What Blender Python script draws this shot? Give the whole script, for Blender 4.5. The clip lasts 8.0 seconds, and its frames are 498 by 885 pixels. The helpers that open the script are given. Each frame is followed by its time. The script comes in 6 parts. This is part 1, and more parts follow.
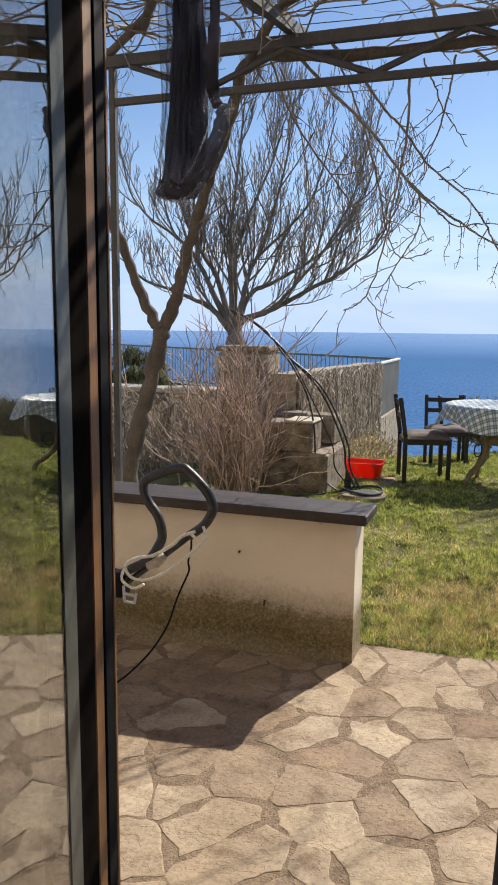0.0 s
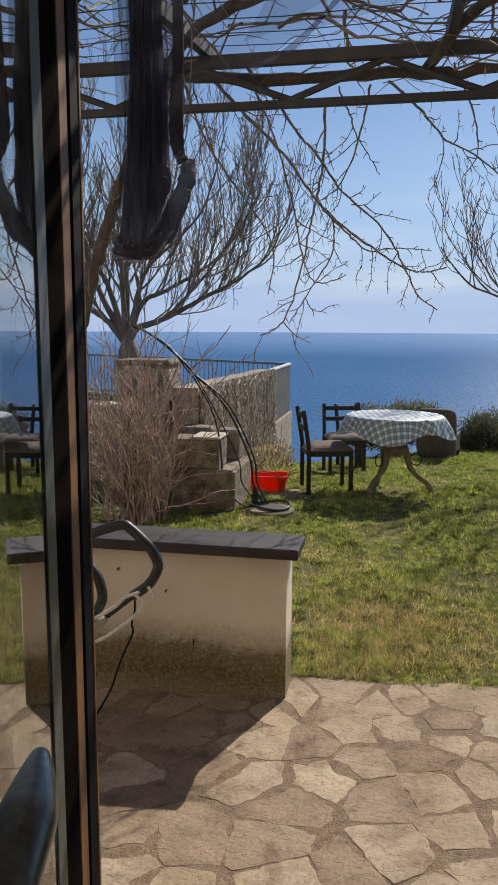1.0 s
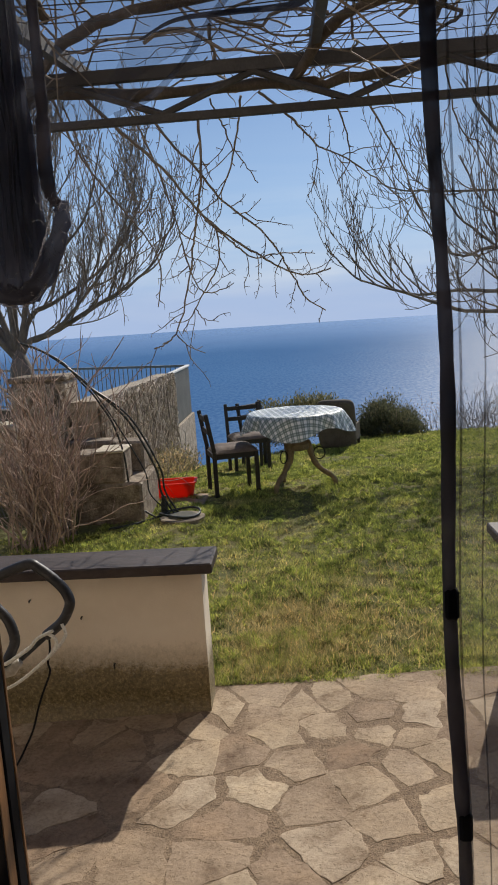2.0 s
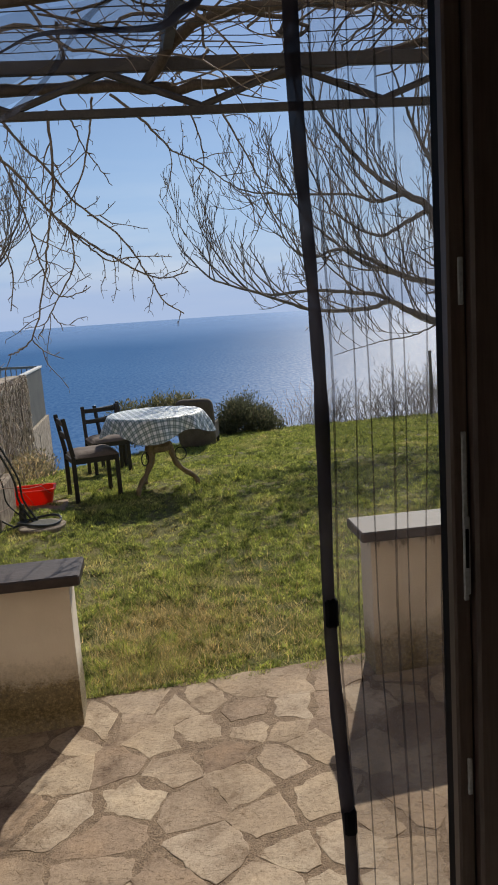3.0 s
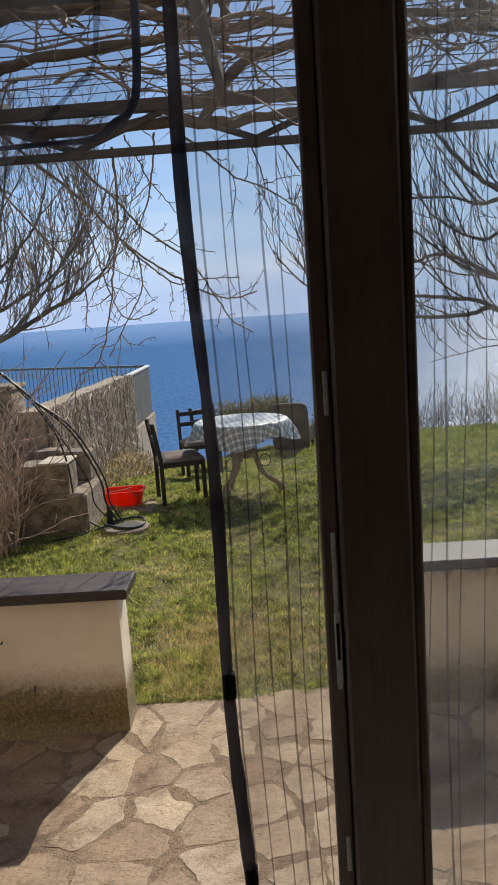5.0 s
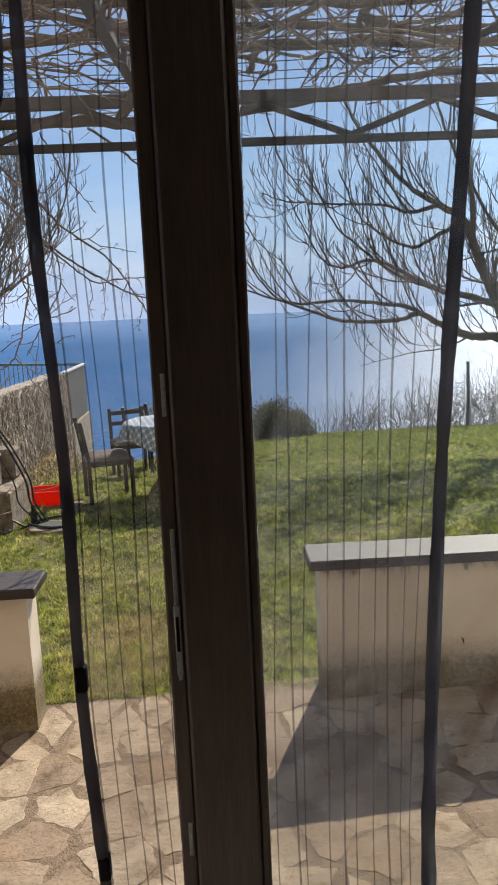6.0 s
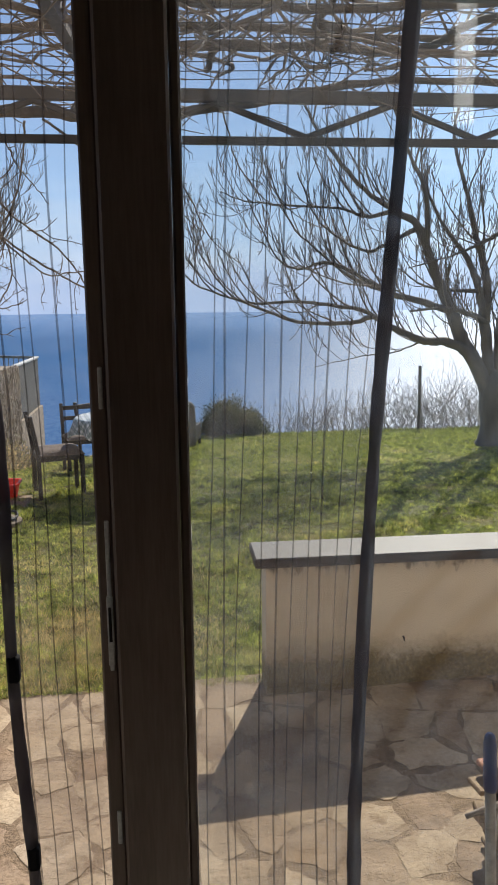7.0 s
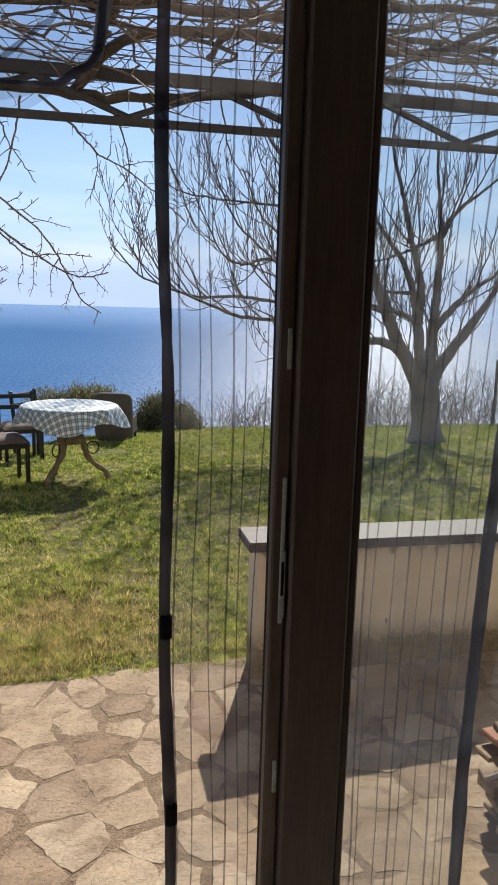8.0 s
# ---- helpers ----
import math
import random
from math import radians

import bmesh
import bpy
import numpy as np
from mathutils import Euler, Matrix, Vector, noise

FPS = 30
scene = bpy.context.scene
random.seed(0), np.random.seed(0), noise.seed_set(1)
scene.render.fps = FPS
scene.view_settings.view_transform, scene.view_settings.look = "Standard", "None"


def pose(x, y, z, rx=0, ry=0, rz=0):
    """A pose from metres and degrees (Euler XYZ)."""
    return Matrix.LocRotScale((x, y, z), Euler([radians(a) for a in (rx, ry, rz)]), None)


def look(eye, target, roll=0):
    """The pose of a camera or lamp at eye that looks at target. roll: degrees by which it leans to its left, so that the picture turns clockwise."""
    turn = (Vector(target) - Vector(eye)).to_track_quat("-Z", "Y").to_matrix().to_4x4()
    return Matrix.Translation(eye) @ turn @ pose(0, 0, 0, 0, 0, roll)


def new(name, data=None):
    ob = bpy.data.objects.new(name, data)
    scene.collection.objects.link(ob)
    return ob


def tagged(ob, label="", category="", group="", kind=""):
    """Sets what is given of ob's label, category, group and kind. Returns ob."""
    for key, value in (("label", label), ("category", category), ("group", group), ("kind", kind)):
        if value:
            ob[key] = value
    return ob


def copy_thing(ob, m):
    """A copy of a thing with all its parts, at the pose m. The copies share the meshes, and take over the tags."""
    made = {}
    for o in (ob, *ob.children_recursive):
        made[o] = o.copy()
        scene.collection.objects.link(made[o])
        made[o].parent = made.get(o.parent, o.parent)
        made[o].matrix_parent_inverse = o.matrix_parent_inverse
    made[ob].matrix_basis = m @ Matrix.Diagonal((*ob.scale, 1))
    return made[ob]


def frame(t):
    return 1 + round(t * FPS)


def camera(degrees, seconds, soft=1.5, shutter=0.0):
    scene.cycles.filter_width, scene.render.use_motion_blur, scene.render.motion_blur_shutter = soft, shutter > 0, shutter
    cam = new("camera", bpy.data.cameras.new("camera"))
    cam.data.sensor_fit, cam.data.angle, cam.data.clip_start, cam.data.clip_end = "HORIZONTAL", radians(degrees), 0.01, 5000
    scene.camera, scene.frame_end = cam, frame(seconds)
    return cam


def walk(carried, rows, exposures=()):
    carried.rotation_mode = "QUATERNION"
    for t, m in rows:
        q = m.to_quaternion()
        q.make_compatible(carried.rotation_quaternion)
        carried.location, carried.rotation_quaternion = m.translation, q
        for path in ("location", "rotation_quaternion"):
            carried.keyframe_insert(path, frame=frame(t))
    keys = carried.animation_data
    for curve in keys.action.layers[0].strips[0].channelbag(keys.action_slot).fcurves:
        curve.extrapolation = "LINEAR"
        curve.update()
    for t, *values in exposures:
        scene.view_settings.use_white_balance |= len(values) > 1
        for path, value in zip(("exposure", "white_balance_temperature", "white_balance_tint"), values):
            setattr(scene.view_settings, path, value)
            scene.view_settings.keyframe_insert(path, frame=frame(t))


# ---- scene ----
cam = camera(36.1, 8.0, soft=1.8)
PATH = [
    (0, (0.434, -0.944, 1.435), (-0.231, 0.918, 1.128), 0.6),
    (0.5, (0.27, -0.896, 1.514), (-0.262, 1.009, 1.214), -0.2),
    (1, (0.242, -0.877, 1.561), (-0.137, 1.063, 1.256), 0.3),
    (1.5, (0.242, -0.874, 1.602), (-0.05, 1.081, 1.292), -1.1),
    (2, (0.256, -0.875, 1.625), (0.121, 1.095, 1.307), -3.8),
    (2.2, (0.241, -0.902, 1.644), (0.209, 1.071, 1.317), -4.0),
    (3.3, (0.228, -0.872, 1.663), (0.484, 1.08, 1.311), -4.0),
    (3.5, (0.236, -0.87, 1.67), (0.485, 1.084, 1.322), -4.0),
    (4, (0.296, -0.89, 1.737), (0.472, 1.072, 1.394), -4.1),
    (4.2, (0.337, -0.902, 1.757), (0.448, 1.066, 1.418), -4.2),
    (5.3, (0.573, -0.966, 1.783), (0.493, 1.003, 1.438), -3.9),
    (5.5, (0.594, -0.975, 1.785), (0.56, 0.995, 1.44), -3.5),
    (6, (0.656, -0.99, 1.779), (0.741, 0.977, 1.429), -2.5),
    (6.5, (0.673, -0.999, 1.79), (0.827, 0.964, 1.436), -1.1),
    (7, (0.681, -1.013, 1.777), (0.883, 0.945, 1.421), -0.6),
    (7.5, (0.568, -1.014, 1.759), (0.876, 0.929, 1.402), 0.8),
    (8, (0.316, -1.01, 1.732), (0.746, 0.91, 1.372), 1.6),
]
walk(cam, [(t, look(eye, target, roll)) for t, eye, target, roll in PATH],
     [(0.0, 0.59), (0.5, 0.39), (1.2, 0.08), (3.5, 0.02), (4.2, 0.05), (5.5, 0.47), (7.0, 0.58), (8.0, 0.58)])

# ---- light ----
SUN_EL, SUN_AZ = radians(39.8), radians(21.3)
world = bpy.data.worlds.new("sky")
scene.world = world
world.use_nodes = True
wn, wl = world.node_tree.nodes, world.node_tree.links
sky = wn.new("ShaderNodeTexSky")
sky.sky_type, sky.sun_disc = "NISHITA", False
sky.sun_elevation, sky.sun_rotation = SUN_EL, SUN_AZ
sky.altitude, sky.air_density, sky.dust_density, sky.ozone_density = 60, 1.0, 0.3, 2.0
wn["Background"].inputs["Strength"].default_value = 0.075
# pale blue haze low over the sea, with faint streaks of cloud
ray = wn.new("ShaderNodeTexCoord").outputs["Generated"]
sep = wn.new("ShaderNodeSeparateXYZ")
wl.new(ray, sep.inputs[0])
haze = wn.new("ShaderNodeMapRange")
haze.inputs["From Min"].default_value, haze.inputs["From Max"].default_value = 0.26, -0.02
haze.inputs["To Max"].default_value, haze.interpolation_type = 0.92, "SMOOTHSTEP"
wl.new(sep.outputs["Z"], haze.inputs["Value"])
stretch = wn.new("ShaderNodeMapping")
stretch.inputs["Scale"].default_value = (2.2, 2.2, 16)
wl.new(ray, stretch.inputs["Vector"])
streak = wn.new("ShaderNodeTexNoise")
streak.inputs["Scale"].default_value, streak.inputs["Detail"].default_value = 1.6, 6
wl.new(stretch.outputs[0], streak.inputs["Vector"])
tone = wn.new("ShaderNodeValToRGB")
tone.color_ramp.elements[0].position, tone.color_ramp.elements[0].color = 0.42, (5.2, 6.65, 9.3, 1)
tone.color_ramp.elements[1].position, tone.color_ramp.elements[1].color = 0.70, (8.2, 8.6, 9.7, 1)
wl.new(streak.outputs["Fac"], tone.inputs[0])
blend = wn.new("ShaderNodeMix")
blend.data_type = "RGBA"
wl.new(haze.outputs[0], blend.inputs[0])
wl.new(sky.outputs[0], blend.inputs[6])
wl.new(tone.outputs[0], blend.inputs[7])
# a bluish bank lies just over the horizon
bank = wn.new("ShaderNodeMapRange")
bank.inputs["From Min"].default_value, bank.inputs["From Max"].default_value = 0.060, 0.018
bank.inputs["To Max"].default_value, bank.interpolation_type = 0.75, "SMOOTHSTEP"
wl.new(sep.outputs["Z"], bank.inputs["Value"])
low = wn.new("ShaderNodeMix")
low.data_type = "RGBA"
low.inputs[7].default_value = (5.9, 6.95, 8.9, 1)
wl.new(bank.outputs[0], low.inputs[0])
wl.new(blend.outputs[2], low.inputs[6])
deep = wn.new("ShaderNodeMix")
deep.data_type, deep.blend_type = "RGBA", "MULTIPLY"
deep.inputs[0].default_value, deep.inputs[7].default_value = 1.0, (0.885, 0.962, 1.085, 1)
wl.new(low.outputs[2], deep.inputs[6])
wl.new(deep.outputs[2], wn["Background"].inputs["Color"])

sun = new("sun", bpy.data.lights.new("sun", "SUN"))
sun.data.energy, sun.data.angle, sun.data.color = 4.6, radians(0.53), (1.0, 0.93, 0.82)
sun.matrix_world = look((0, 0, 0), (-math.sin(SUN_AZ) * math.cos(SUN_EL), -math.cos(SUN_AZ) * math.cos(SUN_EL), -math.sin(SUN_EL)))


# ---- materials ----
def nodes_of(name):
    m = bpy.data.materials.new(name)
    m.use_nodes = True
    return m, m.node_tree.nodes, m.node_tree.links, m.node_tree.nodes["Principled BSDF"]


def noise_node(n, l, scale, detail=4.0, rough=0.55, vec=None, stretch=None):
    pos = vec
    if pos is None:
        pos = n.new("ShaderNodeNewGeometry").outputs["Position"]
    if stretch:
        mp = n.new("ShaderNodeMapping")
        mp.inputs["Scale"].default_value = stretch
        l.new(pos, mp.inputs["Vector"])
        pos = mp.outputs[0]
    t = n.new("ShaderNodeTexNoise")
    t.inputs["Scale"].default_value, t.inputs["Detail"].default_value, t.inputs["Roughness"].default_value = scale, detail, rough
    l.new(pos, t.inputs["Vector"])
    return t.outputs["Fac"]


def ramp(n, l, fac, stops):
    r = n.new("ShaderNodeValToRGB")
    while len(r.color_ramp.elements) < len(stops):
        r.color_ramp.elements.new(0.5)
    for e, (p, c) in zip(r.color_ramp.elements, stops):
        e.position, e.color = p, (*c, 1)
    l.new(fac, r.inputs[0])
    return r.outputs[0]


def mixed(n, l, fac, a, b, mode="MIX"):
    m = n.new("ShaderNodeMix")
    m.data_type, m.blend_type = "RGBA", mode
    for value, socket in ((fac, m.inputs[0]), (a, m.inputs[6]), (b, m.inputs[7])):
        if isinstance(value, (int, float)):
            socket.default_value = value
        elif isinstance(value, tuple):
            socket.default_value = (*value, 1)
        else:
            l.new(value, socket)
    return m.outputs[2]


def bumped(n, l, p, fac, strength, distance):
    b = n.new("ShaderNodeBump")
    b.inputs["Strength"].default_value, b.inputs["Distance"].default_value = strength, distance
    l.new(fac, b.inputs["Height"])
    l.new(b.outputs[0], p.inputs["Normal"])
    return b


def surface(name, stops, scale=8, fine=90, rough=0.7, bump=0.3, depth=0.004, metal=0.0, stretch=None, rand=0.0, island=0.0, speck=0.35, spec=0.5):
    """A grained surface: broad stains by the stops, fine grain on top, relief, and a shade that differs from piece to piece."""
    m, n, l, p = nodes_of(name)
    broad = noise_node(n, l, scale, 5, 0.6, stretch=stretch)
    grain = noise_node(n, l, fine, 3, 0.6, stretch=stretch)
    col = ramp(n, l, broad, stops)
    dark = ramp(n, l, grain, [(0.3, (1 - speck,) * 3), (0.7, (1 + 0.0,) * 3)])
    col = mixed(n, l, 1.0, col, dark, "MULTIPLY")
    if rand or island:
        src = n.new("ShaderNodeObjectInfo").outputs["Random"] if rand else n.new("ShaderNodeNewGeometry").outputs["Random Per Island"]
        k = rand or island
        hsv = n.new("ShaderNodeHueSaturation")
        mr = n.new("ShaderNodeMapRange")
        mr.inputs["To Min"].default_value, mr.inputs["To Max"].default_value = 1 - k, 1 + k
        l.new(src, mr.inputs["Value"])
        l.new(mr.outputs[0], hsv.inputs["Value"])
        sat = n.new("ShaderNodeMath")
        sat.operation = "MULTIPLY_ADD"
        sat.inputs[1].default_value, sat.inputs[2].default_value = -0.5 * k, 1 + 0.3 * k
        l.new(src, sat.inputs[0])
        l.new(sat.outputs[0], hsv.inputs["Saturation"])
        l.new(col, hsv.inputs["Color"])
        col = hsv.outputs[0]
    l.new(col, p.inputs["Base Color"])
    p.inputs["Roughness"].default_value, p.inputs["Metallic"].default_value = rough, metal
    p.inputs["Specular IOR Level"].default_value = spec
    both = mixed(n, l, 0.45, broad, grain)
    bumped(n, l, p, both, bump, depth)
    return m


M_MORTAR = surface("mortar", [(0.3, (0.215, 0.147, 0.092)), (0.5, (0.29, 0.203, 0.130)), (0.72, (0.38, 0.276, 0.180))], 26, 150, 0.95, 1.0, 0.012, speck=0.55)
M_SLAB = surface("slate_coping", [(0.3, (0.034, 0.025, 0.023)), (0.7, (0.085, 0.064, 0.058))], 9, 80, 0.55, 0.7, 0.004, stretch=(0.4, 1.6, 1.0), spec=0.36)
# left jamb: shade toned into the wood, so sun stripes barely show
M_JAMB = surface("jamb_wood_shade_toned", [(0.3, (0.0095, 0.0075, 0.0065)), (0.7, (0.017, 0.013, 0.011))], 4, 40, 0.95, 0.25, 0.001, stretch=(6, 6, 0.4), spec=0.01)
M_FRAME = surface("dark_stained_wood", [(0.3, (0.098, 0.066, 0.052)), (0.7, (0.142, 0.099, 0.080))], 4, 40, 0.45, 0.25, 0.001, stretch=(6, 6, 0.4))
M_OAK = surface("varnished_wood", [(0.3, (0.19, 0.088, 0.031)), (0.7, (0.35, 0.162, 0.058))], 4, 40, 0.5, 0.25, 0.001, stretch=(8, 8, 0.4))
M_BLACK = surface("black_profile", [(0.3, (0.008, 0.008, 0.010)), (0.7, (0.014, 0.014, 0.016))], 6, 60, 0.75, 0.1, 0.001, spec=0.12)
M_BEAD = surface("grey_bead", [(0.3, (0.050, 0.056, 0.050)), (0.7, (0.082, 0.090, 0.078))], 6, 60, 0.45, 0.1, 0.001)
M_STEEL = surface("brushed_steel", [(0.3, (0.5, 0.5, 0.5)), (0.7, (0.62, 0.62, 0.62))], 20, 200, 0.28, 0.05, 0.0005, metal=1.0)
M_NICKEL = surface("dark_nickel", [(0.3, (0.16, 0.168, 0.170)), (0.7, (0.23, 0.24, 0.24))], 20, 200, 0.30, 0.05, 0.0005, metal=1.0)
M_ZINC = surface("zinc_plate", [(0.3, (0.42, 0.43, 0.44)), (0.7, (0.60, 0.61, 0.62))], 20, 200, 0.4, 0.05, 0.0005)
# room walls and floor toned pale so they bounce light onto the door frames
M_WALLIN = surface("room_plaster", [(0.3, (0.76, 0.74, 0.70)), (0.7, (0.84, 0.82, 0.78))], 3, 60, 0.9, 0.2, 0.002)
M_FLOORIN = surface("room_tile", [(0.3, (0.46, 0.39, 0.32)), (0.7, (0.58, 0.50, 0.42))], 3, 60, 0.5, 0.15, 0.002)
M_HOUSE = surface("house_render", [(0.3, (0.50, 0.42, 0.33)), (0.7, (0.60, 0.51, 0.41))], 3, 90, 0.9, 0.3, 0.003)
M_PERG = surface("painted_steel", [(0.3, (0.048, 0.046, 0.049)), (0.7, (0.082, 0.078, 0.079))], 12, 90, 0.6, 0.2, 0.001)
M_WIRE = surface("wire", [(0.3, (0.06, 0.06, 0.06)), (0.7, (0.10, 0.10, 0.10))], 12, 90, 0.5, 0.1, 0.001, metal=0.6)
M_VINE = surface("vine_bark", [(0.3, (0.075, 0.060, 0.049)), (0.7, (0.165, 0.135, 0.112))], 14, 120, 0.85, 0.7, 0.006, stretch=(1, 1, 0.5))
M_SHOOT = surface("vine_shoot", [(0.3, (0.18, 0.15, 0.125)), (0.7, (0.35, 0.30, 0.25))], 10, 90, 0.8, 0.2, 0.001, island=0.25)
M_BARK = surface("tree_bark", [(0.3, (0.155, 0.138, 0.122)), (0.7, (0.29, 0.262, 0.232))], 9, 70, 0.9, 0.8, 0.012, stretch=(1, 1, 0.35))
M_TWIG = surface("tree_twig", [(0.3, (0.18, 0.155, 0.13)), (0.7, (0.33, 0.285, 0.24))], 9, 70, 0.85, 0.2, 0.001, island=0.25)
M_CANE = surface("dry_cane", [(0.3, (0.20, 0.138, 0.108)), (0.7, (0.68, 0.50, 0.40))], 9, 70, 0.85, 0.2, 0.001, island=0.55)
M_PALE = surface("pale_twig", [(0.3, (0.21, 0.17, 0.14)), (0.7, (0.40, 0.345, 0.29))], 9, 70, 0.85, 0.2, 0.001, island=0.3)
M_GRIP = surface("worn_tube_paint", [(0.3, (0.012, 0.012, 0.013)), (0.55, (0.026, 0.025, 0.026)), (0.78, (0.085, 0.078, 0.075))], 40, 180, 0.45, 0.5, 0.002)
M_COPE = surface("pale_coping", [(0.3, (0.46, 0.40, 0.30)), (0.7, (0.70, 0.63, 0.50))], 7, 80, 0.9, 0.5, 0.006)
M_REED = surface("reed", [(0.3, (0.40, 0.34, 0.28)), (0.7, (0.74, 0.65, 0.54))], 9, 90, 0.9, 0.6, 0.006, island=0.55, stretch=(1, 1, 0.3))
# paler version of the reed tone, used on the stone wall
M_DRYREED = surface("pale_reed", [(0.3, (0.50, 0.43, 0.34)), (0.7, (0.86, 0.77, 0.64))], 9, 90, 0.9, 0.6, 0.006, island=0.6, stretch=(1, 1, 0.3))
M_RUBBLE = surface("rubble_wall", [(0.3, (0.20, 0.16, 0.12)), (0.5, (0.41, 0.34, 0.26)), (0.72, (0.60, 0.51, 0.40))], 12, 70, 0.95, 0.9, 0.03)
M_CONC = surface("weathered_concrete", [(0.3, (0.115, 0.087, 0.062)), (0.5, (0.27, 0.215, 0.16)), (0.75, (0.47, 0.40, 0.31))], 11, 60, 0.95, 0.9, 0.022)
M_GREY = surface("grey_sheet", [(0.3, (0.10, 0.100, 0.085)), (0.7, (0.15, 0.147, 0.125))], 3, 60, 0.6, 0.2, 0.003, spec=0.1)
M_RAIL = surface("grey_rail", [(0.3, (0.22, 0.25, 0.26)), (0.7, (0.32, 0.35, 0.36))], 8, 60, 0.5, 0.1, 0.001, metal=0.3)
M_WHITE = surface("white_trim", [(0.3, (0.62, 0.62, 0.60)), (0.7, (0.78, 0.78, 0.75))], 8, 60, 0.6, 0.1, 0.001)
M_CHAIR = surface("black_stained_wood", [(0.3, (0.010, 0.009, 0.010)), (0.7, (0.022, 0.019, 0.020))], 10, 80, 0.5, 0.2, 0.001)
M_SEAT = surface("worn_brown_cloth", [(0.3, (0.13, 0.10, 0.085)), (0.7, (0.23, 0.185, 0.155))], 10, 120, 0.95, 0.4, 0.003)
M_LEG = surface("ochre_wood", [(0.3, (0.16, 0.118, 0.060)), (0.7, (0.36, 0.27, 0.15))], 12, 80, 0.7, 0.4, 0.003)
M_IRON = surface("wrought_iron", [(0.3, (0.02, 0.02, 0.02)), (0.7, (0.05, 0.045, 0.04))], 12, 80, 0.55, 0.3, 0.002, metal=0.5)
M_BROWN = surface("brown_leather", [(0.3, (0.115, 0.103, 0.086)), (0.7, (0.185, 0.165, 0.14))], 6, 70, 0.8, 0.4, 0.004, spec=0.12)
M_RED = surface("red_plastic", [(0.3, (0.72, 0.045, 0.012)), (0.7, (0.85, 0.07, 0.02))], 6, 60, 0.4, 0.1, 0.001, speck=0.1)
# thin plastic lets the sun glow through
red_n, red_l = M_RED.node_tree.nodes, M_RED.node_tree.links
red_thin, red_mix = red_n.new("ShaderNodeBsdfTranslucent"), red_n.new("ShaderNodeMixShader")
red_thin.inputs["Color"].default_value, red_mix.inputs[0].default_value = (0.85, 0.05, 0.015, 1), 0.45
red_l.new(red_n["Principled BSDF"].outputs[0], red_mix.inputs[1])
red_l.new(red_thin.outputs[0], red_mix.inputs[2])
red_l.new(red_mix.outputs[0], red_n["Material Output"].inputs["Surface"])
M_HOSE = surface("black_hose", [(0.3, (0.014, 0.018, 0.018)), (0.7, (0.03, 0.036, 0.036))], 12, 90, 0.4, 0.1, 0.001)
M_CORD = surface("white_cord", [(0.3, (0.74, 0.71, 0.62)), (0.7, (0.86, 0.83, 0.75))], 30, 200, 0.7, 0.2, 0.001)
M_BLUE = surface("blue_grip", [(0.3, (0.009, 0.020, 0.105)), (0.7, (0.018, 0.040, 0.18))], 14, 90, 0.4, 0.1, 0.001)
M_POLE = surface("pale_pole", [(0.3, (0.38, 0.33, 0.26)), (0.7, (0.50, 0.45, 0.37))], 10, 90, 0.5, 0.1, 0.001)
M_PLANK = surface("sawn_timber", [(0.3, (0.20, 0.13, 0.08)), (0.7, (0.46, 0.34, 0.22))], 6, 70, 0.85, 0.4, 0.003, rand=0.45, stretch=(1, 5, 5))
M_TERRA = surface("terracotta", [(0.3, (0.34, 0.15, 0.09)), (0.7, (0.46, 0.23, 0.15))], 6, 70, 0.85, 0.3, 0.003, rand=0.2)


